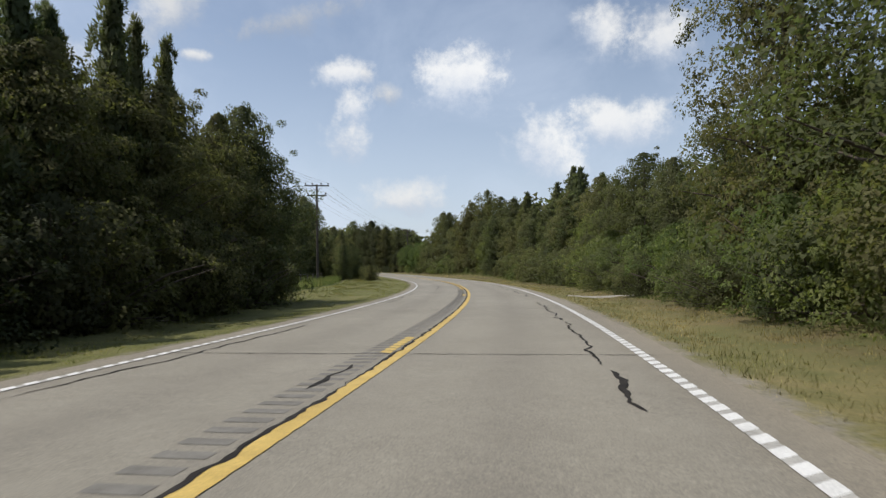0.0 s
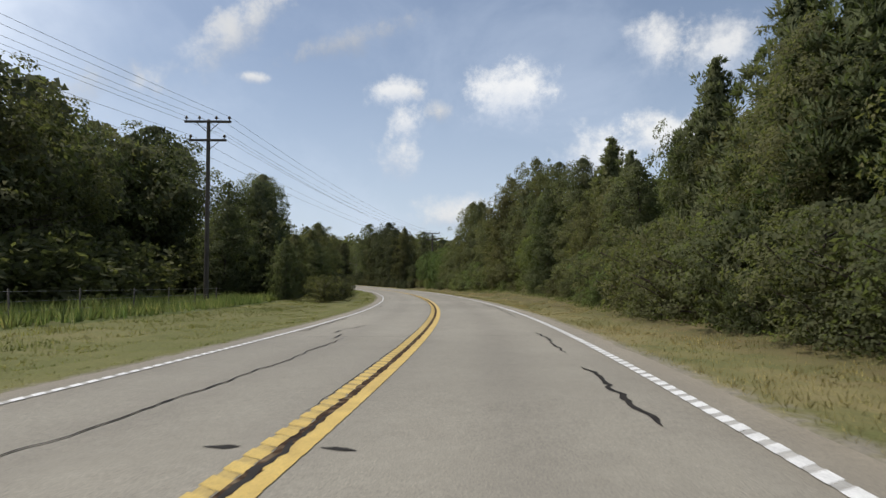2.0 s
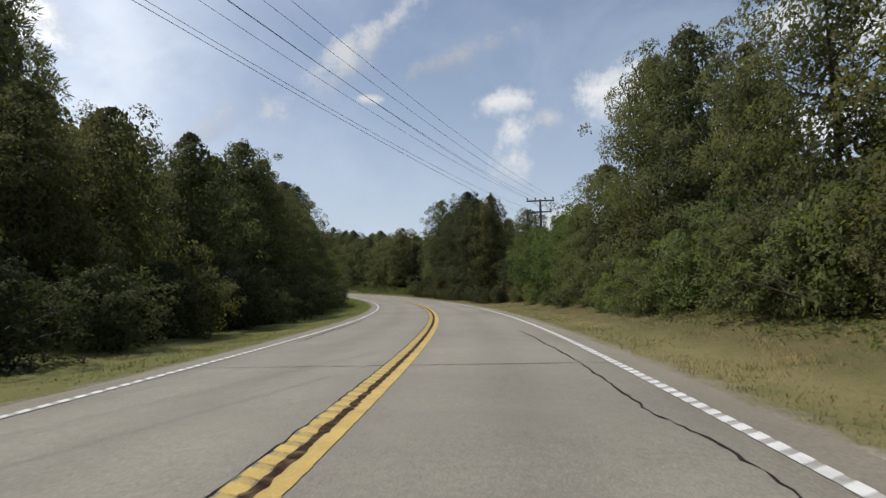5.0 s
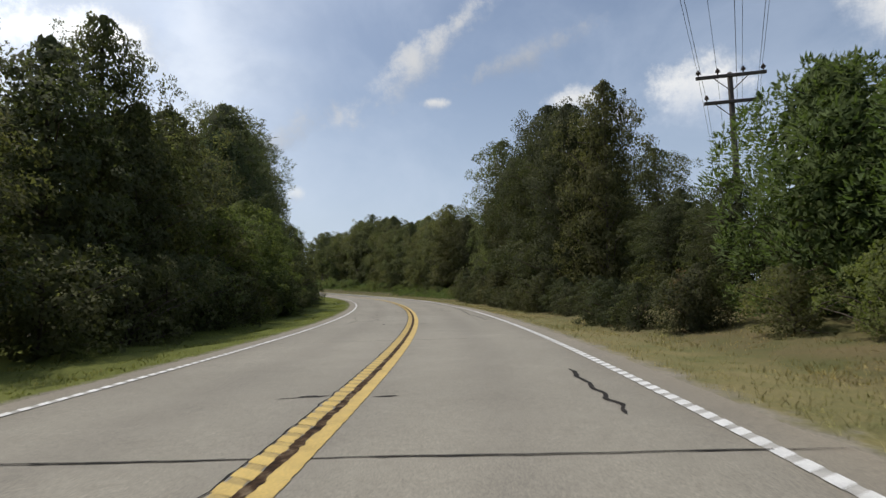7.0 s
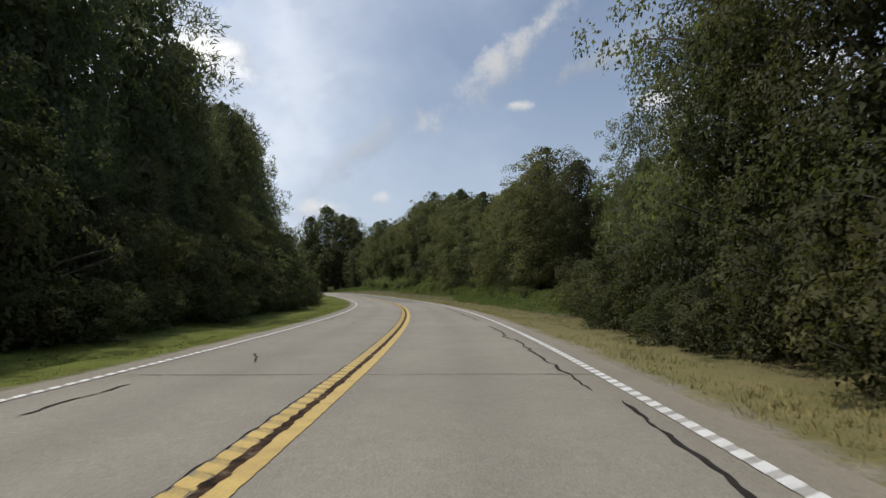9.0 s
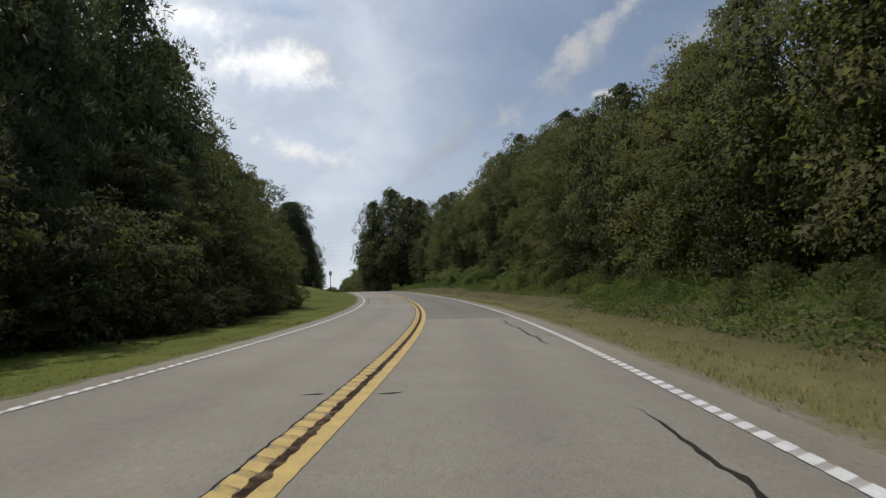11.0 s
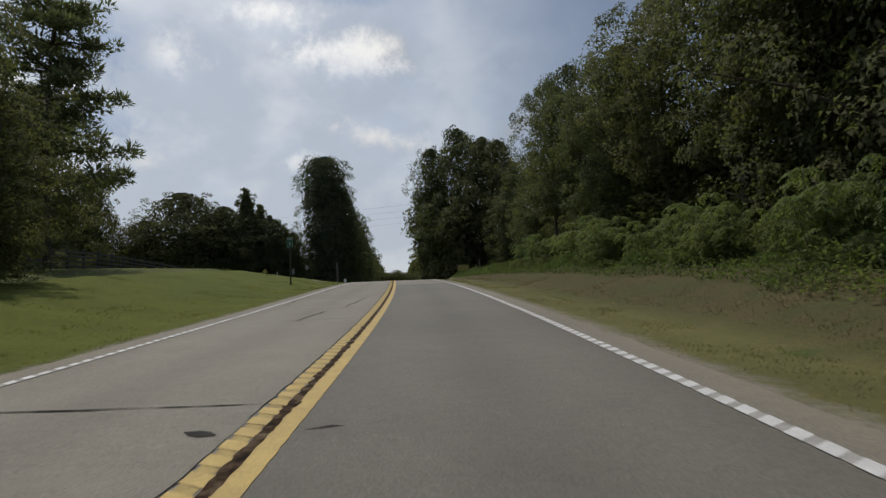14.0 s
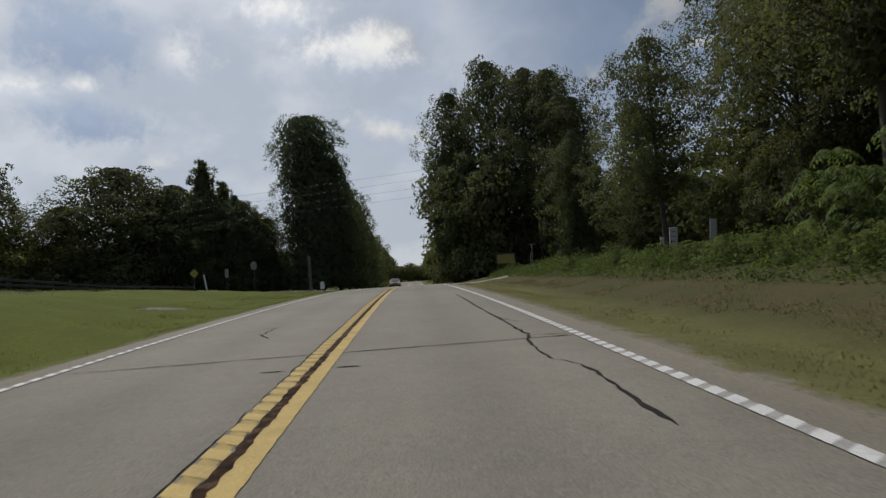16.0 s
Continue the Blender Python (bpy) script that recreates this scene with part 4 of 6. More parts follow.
MIXED = ["oak_a", "oak_b", "oak_c", "elm", "oak_near", "oak_lobed"]
EDGE, CEDARS = "trees along the outer verge", "cedars along the outer verge"
for which, s, u, h, w, label, group in (
        ("elm", 19.6, 10.9, 12.6, 0.85, "leafy broadleaf tree with twiggy outer branches at the wood edge", EDGE),
        ("elm", 36.3, 11.2, 8.0, 1.15, "yellowish olive leafy tree at the wood edge", EDGE),
        ("cedar_broad", 54.3, 11.2, 10.4, 1.05, "dark spiky cedar standing above the wood edge", CEDARS),
        ("cedar_broad", 51.4, 11.4, 9.8, 1.05, "dark spiky cedar standing above the wood edge", CEDARS),
        ("cedar_broad", 60.3, 11.5, 9.8, 1.05, "dark spiky cedar standing above the wood edge", CEDARS),
        ("cedar_broad", 48.5, 12, 8.8, 1.05, "dark spiky cedar standing above the wood edge", CEDARS),
        ("cedar_broad", 77.5, 13, 11.0, 1.1, "dark spiky cedar standing above the wood edge", CEDARS),
        ("cedar_broad", 72, 12.4, 8.8, 1.1, "dark spiky cedar standing above the wood edge", CEDARS),
        ("oak_near", 84.5, 13, 10.8, 0.9, "dense dark green broadleaf tree at the wood edge", EDGE),
        ("elm", 90.5, 12.8, 11.6, 0.9, "feathery olive green tree at the wood edge", EDGE),
        ("cedar_broad", 68, 13.5, 9.0, 1.05, "dark spiky cedar standing above the wood edge", CEDARS),
        ("oak_lobed", 98.5, 13.2, 13.6, 0.75, "tall light green broadleaf tree above its neighbours", EDGE),
        ("elm", 100.2, 11.2, 12.0, 0.82, "tall feathery olive green tree rising above the wood edge", EDGE),
        ("elm", 95.5, 12.2, 11.6, 0.8, "tall feathery olive green tree rising above the wood edge", EDGE),
        ("oak_near", 116, 11, 11.6, 0.9, "round dark green oak closing the row", EDGE),
        ("oak_near", 119.6, 11, 12.2, 0.8, "round dark green oak closing the row", EDGE),
        ("elm", 158.2, 10.4, 11.8, 0.72, "tall shaggy tree with upright leafy shoots", EDGE),
        ("oak_dark", 163, 12, 10.8, 0.8, "broadleaf tree with shade-darkened leaves beside the power line gap", EDGE),
        ("oak_b", 154.6, 12.6, 5.2, 1.1, "low dark spreading tree beside the power line gap", EDGE),
        ("cedar_b", 142, 10.8, 6.3, 1.45, "broad feathery green cedar beside the verge", CEDARS),
        ("cedar_b", 137, 11.4, 6.6, 1.4, "broad feathery green cedar beside the verge", CEDARS),
        ("cedar_b", 132, 11, 6.8, 1.2, "broad feathery green cedar beside the verge", CEDARS),
        ("oak_dark", 168, 10.4, 13.8, 0.85, "tall broadleaf tree with shade-darkened leaves overhanging the verge", EDGE),
        ("oak_lobed", 180, 10.4, 14.4, 0.85, "tall green broadleaf tree overhanging the verge", EDGE),
        ("airy", 192.7, 12, 9.8, 0.8, "thin-leaved tree with sky showing between its twigs", EDGE),
        ("airy", 187.8, 12.4, 11, 0.75, "thin-leaved tree with sky showing between its twigs", EDGE),
        ("oak_lobed", 213.8, 13.4, 12.8, 1.1, "large dark oak rising above the wood edge", EDGE),
        ("oak_dark", 209, 14, 10.6, 0.9, "dark oak beside a bare tree", EDGE),
        ("oak_near", 249.5, 14.6, 15, 0.85, "tall dense dark tree closing the wood behind roadside weeds", EDGE),
        ("oak_lobed", 265, 15.6, 17.2, 0.75, "tall dense dark tree closing the wood behind roadside weeds", EDGE),
        ("oak_near", 257.5, 15.4, 15.6, 0.8, "tall dense dark tree closing the wood behind roadside weeds", EDGE),
        ("tall", 273, 15, 16.5, 0.9, "tall dense dark tree closing the wood behind roadside weeds", EDGE),
        ("airy", 305, 19.5, 14, 0.85, "tall thin-leaved tree with sky showing between its branches", EDGE),
        ("airy", 314, 19, 14, 0.85, "tall thin-leaved tree with sky showing between its branches", EDGE)):
    plant(which, s, u, h, label, group, w)
wood(1, -8, 16, 4.6, 10.8, 12.0, RIGHT_TOPS, ["oak_near", "elm"], "leafy broadleaf tree with twiggy outer branches at the wood edge", EDGE)
wood(1, 26, 114, 4.8, 10.2, 12.0, [(a, b * 0.92) for a, b in RIGHT_TOPS], MIXED, "dense dark green broadleaf tree at the wood edge", EDGE, 0.9, clear=6.8)
wood(1, 124, 130, 4.0, 9.5, 10.5, RIGHT_TOPS, ["oak_near"], "low spreading leafy tree at the wood edge", EDGE, 1.2)
wood(1, 163, 184, 4.6, 9.8, 11.5, [(a, b * 0.95) for a, b in RIGHT_TOPS], ["oak_dark", "oak_dark", "oak_dark"], "tall broadleaf tree with shade-darkened leaves overhanging the verge", EDGE, 0.9, clear=5.8)
wood(1, 217, 250, 4.8, 12.5, 14.5, RIGHT_TOPS, MIXED, "dense dark green broadleaf tree at the wood edge", EDGE, clear=8.5)
wood(1, 252, 292, 5.0, 14.0, 16.0, RIGHT_TOPS, ["tall", "oak_near", "tall", "oak_lobed"], "tall shaded tree with bare lower trunk behind roadside weeds", EDGE, clear=11.0)
wood(1, 309, 326, 5.0, 20.5, 22, RIGHT_TOPS, ["tall", "airy"], "tall shaded tree with bare lower trunk behind roadside weeds", EDGE, clear=17.5)
wood(1, 293, 309, 5.2, 14.0, 16, RIGHT_TOPS, ["airy", "tall", "airy"], "tall shaded tree with bare lower trunk behind roadside weeds", EDGE, 0.95, clear=11.0)
BACK_TOPS = [(a, b * 1.02) for a, b in RIGHT_TOPS]
wood(1, -6, 136, 6.5, 17, 21, BACK_TOPS, ["oak_far", "oak_far_b"], "broadleaf tree deeper in the wood", "trees in the wood behind", 1.1)
wood(1, 252, 300, 5.5, 18.5, 20.5, [(252, 9.5), (300, 9.5)], ["oak_b"], "low broadleaf tree deeper in the wood", "trees in the wood behind", 1.2)
wood(1, 176, 286, 6.5, 20, 24, BACK_TOPS, ["oak_near", "oak_near", "tall"], "broadleaf tree deeper in the wood", "trees in the wood behind", 1.1)
for s, u, h in ((129, 9.4, 2.2), (132, 8.8, 1.6), (143.5, 10.2, 1.5), (147, 10.6, 1.8), (149.5, 11.4, 2.8), (151.5, 10.2, 2.0), (153, 12.6, 3.6), (156, 13.8, 4.2), (150, 15.5, 3.0), (146.5, 13.5, 2.6)):
    plant(random.choice(["bush_a", "bush_c"]), s, u, h, "tangled bush below the power line", "bushes at the wood foot", 1.1)
plant("locust", 88, 9.8, 5.0, "light green young locust tree before darker wood", "locust trees")
plant("locust", 44, 10.4, 5.4, "yellowish green young locust tree before darker wood", "locust trees")
def bare_tree(s, u, h):
    tv, tf = dead_tree(h, 2.6)
    root = new("dead_tree", mesh_from("dead_tree", tv, tf, [M_DEADWOOD], smooth=True))
    tagged(root, "bare grey dead tree with fine tangled branches", "tree")
    root.location = Vector(at(s, u, -0.1))


bare_tree(202.8, 15.2, 8.0)
wood(1, -6, 124, 3.6, 13.5, 16, [(0, 3.6), (124, 3.6)], ["bush_far"], "leafy undergrowth inside the wood", "undergrowth in the wood", 1.5, loose=True)
wood(1, 166, 306, 4.0, 15.5, 18, [(150, 3.8), (330, 4.2)], ["bush_c"], "leafy undergrowth inside the wood", "undergrowth in the wood", 1.5, loose=True)
# low growth along the outer wood edge
for s0, s1, step, h0, h1 in ((2, 30, 2.0, 1.6, 3.2), (30, 74, 1.9, 1.5, 3.6), (74, 98, 2.2, 0.9, 2.0), (98, 126, 2.0, 1.5, 3.4), (126, 143, 2.4, 1.0, 1.8), (143, 155, 1.8, 0.9, 2.0), (155, 191, 1.9, 1.4, 3.2)):
    s = s0
    while s < s1:
        h = random.uniform(h0, h1)
        # past 141 the bushes carry shade in their leaf colour
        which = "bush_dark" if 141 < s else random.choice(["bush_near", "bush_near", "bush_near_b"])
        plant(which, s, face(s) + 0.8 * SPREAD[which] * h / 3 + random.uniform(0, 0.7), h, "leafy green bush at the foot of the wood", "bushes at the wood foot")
        s += step * random.uniform(0.7, 1.3)
for s, u, h in ((150, 12.6, 4.8), (147, 14.6, 4.6), (152.6, 11, 4.3), (144.2, 14.8, 4.6), (148.6, 11.4, 3.4)):
    plant("oak_dark", s, u, h, "low dark thicket tree below the power line", EDGE, 1.3)
for s, u, h in ((147.4, 9.4, 1.5), (148.6, 9.9, 1.2), (146.2, 9.2, 0.9)):
    plant("bush_brown", s, u, h, "withered reddish brown bush below the power line", "bushes at the wood foot")
s = 192
while s < 322:
    edge = 7.6 if s < 225 else 8.6 if s < 255 else 9.4
    plant(random.choice(["bush_near_b", "bush_near_b", "bush_near", "sumac"] if s > 245 else ["bush_near_b", "bush_near"]), s, random.uniform(edge, 13 if s < 290 else 11.5), random.uniform(0.7, 1.5) * (0.75 if s < 225 else 1.0 if s < 290 else 0.6),
          "low leafy roadside bush among weeds", "roadside bushes")
    s += random.uniform(0.7, 1.5)
for s, u, h in ((241, 9.8, 1.2), (244.5, 10.2, 1.4), (247.6, 9.7, 1.3), (252.1, 10, 1.9), (254, 10.8, 1.7), (265.9, 10.4, 2.2), (267.6, 11, 1.9), (271, 10.4, 1.7), (273.5, 10.8, 2.0), (277, 10.6, 1.8), (280.2, 10.2, 2.2), (283, 10.8, 1.9), (285, 10.7, 2.4),
                (287, 11.4, 2.6), (289.5, 11, 2.0), (293.9, 10.6, 2.3), (295.5, 11.4, 2.0), (301, 11.4, 2.6), (258.8, 10.8, 1.3), (275, 11.8, 2.3)):
    plant("sumac", s, u, h * 1.05, "leafy sumac with drooping compound leaves on the bank", "sumac on the bank", 0.75)
    plant("bush_near", s + 0.5, u + 0.5, h * 0.75, "bushy green sapling among the weeds on the bank", "roadside bushes", 0.75)
for s in np.arange(291, 334, 2.6):
    plant("bush_near_b", s + jitter(0.8), random.uniform(9.6, 12), random.uniform(0.6, 0.95), "low leafy roadside bush among weeds", "roadside bushes", 1.2)

# inner side of the bend
wood(-1, 238, 275, 3.4, 12, 13, [(238, 7), (252, 6.4), (262, 6.2), (275, 6.2)], ["oak_near", "oak_a"], "low shaded broadleaf tree above the grassy bank", "trees on the inner verge", 1.1, clear=9.2)
for s, u, h, w in ((168.5, 15.2, 12.4, 1.0), (182, 14.2, 16.6, 1.05), (172.5, 13.6, 13.2, 0.9), (166, 12.6, 9.5, 0.9)):
    plant("pine_round", s, -u, h, "tall dark dome-shaped pine close to the road", "pines on the inner verge", w)
plant("pine_round", 108.8, -17, 13.3, "dark pine rising above broadleaf wood", "pines on the inner verge", 1.05)
for s, u, h, w in ((13.6, 10.6, 10.2, 0.8), (12.6, 12.4, 9.6, 0.9), (15.4, 11.6, 9.0, 0.9), (16.7, 10.6, 10.7, 0.75), (18.2, 10.8, 9.8, 0.7), (19.6, 12.2, 9.6, 0.8), (20.9, 11.2, 10.2, 0.75), (17.4, 12.8, 9.8, 0.9)):
    plant("cedar_a", s, -u, h, "tall dark ragged cedar above the roadside trees", "cedars on the inner verge", w)
plant("oak_near", 25.8, -10.2, 9.0, "dense shaded broadleaf tree close to the road", "trees on the inner verge", 0.9)
plant("elm", 148.6, -11, 11.4, "tall feathery tree overhanging the road edge", "trees on the inner verge", 0.75)
plant("pine_round", 176.2, -13.4, 16.2, "tall dark dome-shaped pine close to the road", "pines on the inner verge", 1.2)
plant("locust", 161.6, -9.2, 6.6, "bright green young locust tree at the road edge", "locust trees", 1.2)
plant("locust", 156, -9.0, 5.6, "bright green young locust tree at the road edge", "locust trees", 1.3)
wood(-1, 240, 270, 2.8, 11, 13.5, [(240, 2.4), (270, 2.0)], ["bush_dark", "bush_near"], "leafy bush at the foot of shaded trees", "bushes on the inner verge", 1.2, clear=9.0)
wood(-1, -8, 29.5, 4.4, 9.5, 10.5, [(-8, 6.5), (14, 7.2), (20, 7.6), (28, 7.4)], ["oak_near", "oak_b"], "dense shaded broadleaf tree close to the road", "trees on the inner verge")
wood(-1, -2, 11, 2.0, 10.5, 12.0, [(-2, 11), (11, 10.5)], ["cedar_a"], "tall dark ragged cedar above the roadside trees", "cedars on the inner verge", 0.9)
wood(-1, -8, 27, 2.6, 7.2, 8.4, [(-8, 3), (30, 3)], ["bush_dark", "bush_near"], "leafy bush at the foot of shaded trees", "bushes on the inner verge")
wood(-1, 34, 122, 3.0, 22, 25, [(34, 4), (122, 5)], ["bush_far"], "leafy undergrowth at the far side of the field", "bushes behind the field", 1.4, loose=True)
wood(-1, 34, 118, 6.0, 28, 31, [(30, 16.5), (70, 17), (95, 18.5), (105, 18), (118, 15)], ["oak_c", "oak_a", "oak_far"], "large round dark green tree behind the field", "trees behind the field", 1.15)
wood(-1, 30, 118, 7.0, 36, 40, [(30, 15), (118, 16)], ["oak_far", "oak_far_b"], "large round dark green tree behind the field", "trees behind the field", 1.2)
wood(-1, 88, 128, 4.6, 10, 12, [(88, 5.5), (100, 6.4), (106, 7.0), (112, 8.2), (120, 9.2), (128, 9.6)], ["oak_near", "oak_c", "oak_b"], "mid-green broadleaf tree leaning to the road", "trees on the inner verge", clear=7.6)
wood(-1, 92, 165, 6.0, 16, 20, [(92, 9.4), (104, 9.8), (110, 9.6), (118, 10.8), (126, 11), (132, 10.8), (165, 11)], ["oak_far", "oak_far_b", "oak_b"], "broadleaf tree deeper in the wood", "trees in the wood behind")
plant("oak_great", 135, -31, 22.5, "tall tree rising far behind the broadleaf wood", "trees in the wood behind", 0.8)
plant("oak_lobed", 103.5, -20, 12.4, "broadleaf tree deeper in the wood", "trees in the wood behind")
plant("pine_round", 112.4, -17.6, 14.8, "dark pine rising above broadleaf wood", "pines on the inner verge", 1.0)
plant("pine_round", 106.6, -17.5, 13.0, "dark pine rising above broadleaf wood", "pines on the inner verge", 0.9)
wood(-1, 128, 158, 4.6, 9.5, 11.5, [(128, 9.5), (138, 9.8), (147, 9.6), (153, 9.2), (158, 8.6)], ["oak_near", "oak_lobed", "oak_b"], "dense shaded broadleaf tree close to the road", "trees on the inner verge", clear=7.8)
wood(-1, 160, 172, 4.5, 8.8, 9.8, [(160, 5.8), (172, 6.2)], ["locust"], "bright green young locust tree at the road edge", "locust trees")
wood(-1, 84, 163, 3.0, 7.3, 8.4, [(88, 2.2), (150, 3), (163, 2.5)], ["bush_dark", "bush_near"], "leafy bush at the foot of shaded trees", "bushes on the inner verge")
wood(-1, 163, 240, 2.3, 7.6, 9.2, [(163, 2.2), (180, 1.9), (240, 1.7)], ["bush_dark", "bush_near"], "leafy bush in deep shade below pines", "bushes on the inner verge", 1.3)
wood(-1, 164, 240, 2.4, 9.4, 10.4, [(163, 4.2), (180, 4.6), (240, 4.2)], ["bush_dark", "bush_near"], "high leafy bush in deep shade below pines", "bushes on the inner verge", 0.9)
wood(-1, 180, 240, 4.4, 14.2, 15.6, [(180, 15.4), (185, 17.4), (192, 18), (199, 17.6), (205, 16.6), (209, 16.2), (214, 17.4), (219, 18.2), (232, 18), (240, 17)], ["pine_a", "pine_b", "pine_round"], "tall dark pine standing close to the road", "pines on the inner verge", 1.0, clear=10.2)
wood(-1, 170, 240, 4.2, 10.8, 11.6, [(170, 8), (186, 7.6), (210, 7), (240, 7.6)], ["pine_a", "oak_near"], "shaded young tree at the road edge", "trees on the inner verge", 1.2, clear=7.8)
wood(-1, 172, 246, 6.0, 18, 22, [(172, 15), (246, 15)], ["pine_far", "oak_far_b"], "tall tree deeper in the pine wood", "trees in the wood behind")
wood(-1, 240, 276, 4.4, 13.6, 15.5, [(240, 13.5), (246, 12), (251, 11), (256, 10.6), (260, 9.9), (266, 9.4), (276, 9.4)], ["oak_near", "oak_a", "oak_lobed"], "shaded broadleaf tree above the grassy bank", "trees on the inner verge", clear=9.8)
wood(-1, 244, 276, 6, 18, 22, [(240, 12), (255, 9), (272, 9.5)], ["oak_far_b", "oak_far"], "broadleaf tree deeper in the wood", "trees in the wood behind")
plant("pine_open", 286, -18, 14.8, "open-branched pine leaning over the grassy bank", "pines on the inner verge")
for s, u, h, w in ((277.5, 18.5, 9.4, 1.0), (281.5, 20.5, 9.2, 1.0), (286.5, 22.5, 8, 1.0), (290.5, 25, 6.5, 1.0)):
    plant("oak_near", s, -u, h, "shaded broadleaf tree above the grassy bank", "trees on the inner verge", w)
plant("oak_great", 341, -50.5, 30, "large broad oak behind the paddock fence", "trees beyond the field", 1.1)
plant("oak_b", 273, -20.5, 10.0, "shaded broadleaf tree above the grassy bank", "trees on the inner verge")
# far side of the field and the straight beyond the crest
for s, u, h, which, w in ((394, -15.4, 31.4, "pine_tall", 1.08), (396, -11.8, 24, "pine_b", 1.0), (394.5, -14.6, 27, "pine_b", 0.95), (404, -11, 20.5, "pine_far", 0.95), (412, -9.4, 18.2, "pine_far", 1.0),
                          (424, -8.4, 15, "pine_far", 1.0), (436, -8.4, 14, "pine_far", 1.0), (450, -10, 14, "oak_far", 1.0), (466, -10, 14, "oak_far", 1.0),
                          (391, -33.4, 23.4, "cedar_broad", 1.2), (393, -31, 20, "cedar_broad", 1.25), (389, -34.5, 16, "oak_near", 1.2), (391, -28.5, 17, "pine_far", 1.2), (394, -26, 14.5, "oak_a", 1.2)):
    plant(which, s, u, h, "tall dark evergreen beyond the side road", "trees beyond the field", w)
for s, u, h, w in ((387, -46, 22.2, 1.5), (385, -53.5, 16, 1.2), (391, -39.5, 19.6, 1.1), (392, -28.5, 16.5, 0.9), (394, -24, 13.5, 0.8), (378, -61, 22.6, 0.85), (377, -66, 20.5, 0.9), (372, -71.5, 21.6, 0.9), (371, -78, 21, 0.9), (367, -85, 20.5, 0.95), (364, -92, 20, 1.0), (360, -99, 20, 1.0), (389, -41, 17, 0.9)):
    plant("oak_wide", s, u, h, "large round tree at the far side of the field", "trees beyond the field", w)
for s, u, h, w in ((373, 14, 31, 0.8), (376, 8, 28.5, 0.72), (380, 8, 20, 0.95), (363, 21, 26, 0.85), (388, 10, 22, 0.9), (370, 10, 18, 0.9), (367, 17, 27.5, 0.8), (359, 22, 21, 0.95), (366, 13, 16, 1.0), (396, 13, 18, 1.0), (410, 12.5, 17, 1.0), (426, 12, 16, 1.0), (442, 11, 15, 1.0), (462, 11, 15, 1.0)):
    plant("oak_great" if h > 20 else "oak_far", s, u, h, "tall spreading oak beside the straight road", "trees beyond the field", w)
plant("tall", 328, 18.8, 15.6, "tall shaded tree behind roadside weeds", "trees along the outer verge")
plant("oak_b", 352, 20, 15, "shaded broadleaf tree behind the board sign", "trees beyond the field")
plant("oak_a", 340, 22, 14, "shaded broadleaf tree behind roadside weeds", "trees beyond the field")


# ---- far woods closing the view ----
def far_woods():
    """The wood on both sides, behind the trees along its edge, and the trees closing the straight."""
    xs, ys = np.meshgrid(np.arange(-420, 130, 9.0), np.arange(-90, 470, 9.0))
    xy = np.stack([xs.ravel(), ys.ravel()], 1) + rng.uniform(-3.2, 3.2, (xs.size, 2))
    s, u = course(xy)
    line_cut = (np.abs(xy[:, 0] + 18) < 9) & (u > -40)
    right = (u > 27) & (u < 130) & (s < 470) & ~((s > 288) & (s < 352) & (u < 60)) & ~((s > 176) & (s < 226) & (u < 37))
    left = (u < -34) & (u > -150) & (s < 262) & (s > -60)
    left |= (u < -12) & (u > -40) & (s < -14)
    beyond = (s > 400) & (np.abs(u) > 42) & (np.abs(u) < 130)
    side = (u < -112) & (s > 262) & (s < 400) & (u > -150)
    keep = (right | left | beyond | side) & ~line_cut
    spots = [(p, abs(k)) for p, k in zip(np.c_[xy, at(s, np.clip(u, -60, 60))[:, 2]][keep], u[keep])]
    spots += [(at(s, u, 0), 20) for s in range(480, 640, 14) for u in (-34, -20, -12, 12, 20, 34)]
    low = [at(s, u, 0) for s in range(-24, 340, 8) for u in (25, 28) if not 140 < s < 172] + [at(s, -u, 0) for s in range(30, 130, 8) for u in (33, 44)]
    low += [at(s, u, 0) for s in range(545, 590, 8) for u in (-9, -5, 0, 5, 9)] + [at(392 - 0.4 * (u - 30), -u, 0) for u in range(24, 110, 6)]
    V, F_, n0 = [], [], 0
    for p, off in spots + [(p, 0) for p in low]:
        h, w = (random.uniform(12, 16), random.uniform(4, 6)) if off else (random.uniform(5.5, 8), random.uniform(3.5, 5))
        n = (420 if off else 330) if off < 50 else 110
        fine = not off and course(np.array([p[:2]]))[0][0] > 240
        n = 1500 if fine else n
        d, q = ball(n, 0.6)
        c = np.array(p) + np.array([0, 0, h * 0.5]) + q * np.array([w, w, h * 0.52])
        v, f = leaf_cards(c, d + np.array([0, 0, 0.4]), rng.uniform(0.9, 1.9, n) * (0.3 if fine else 0.68 if off < 50 else 1.5), 1.3)
        V.append(v)
        F_.append(f + n0)
        n0 += len(v)
    me = mesh_from("far_woods", np.concatenate(V), np.concatenate(F_), [M_LEAF])
    tagged(new("far_woods", me), "continuous dark green woodland closing the distance", "woodland", kind="stuff")


far_woods()
thicket()


# ---- road markings, joints and cracks ----
road = bpy.data.objects["road"]


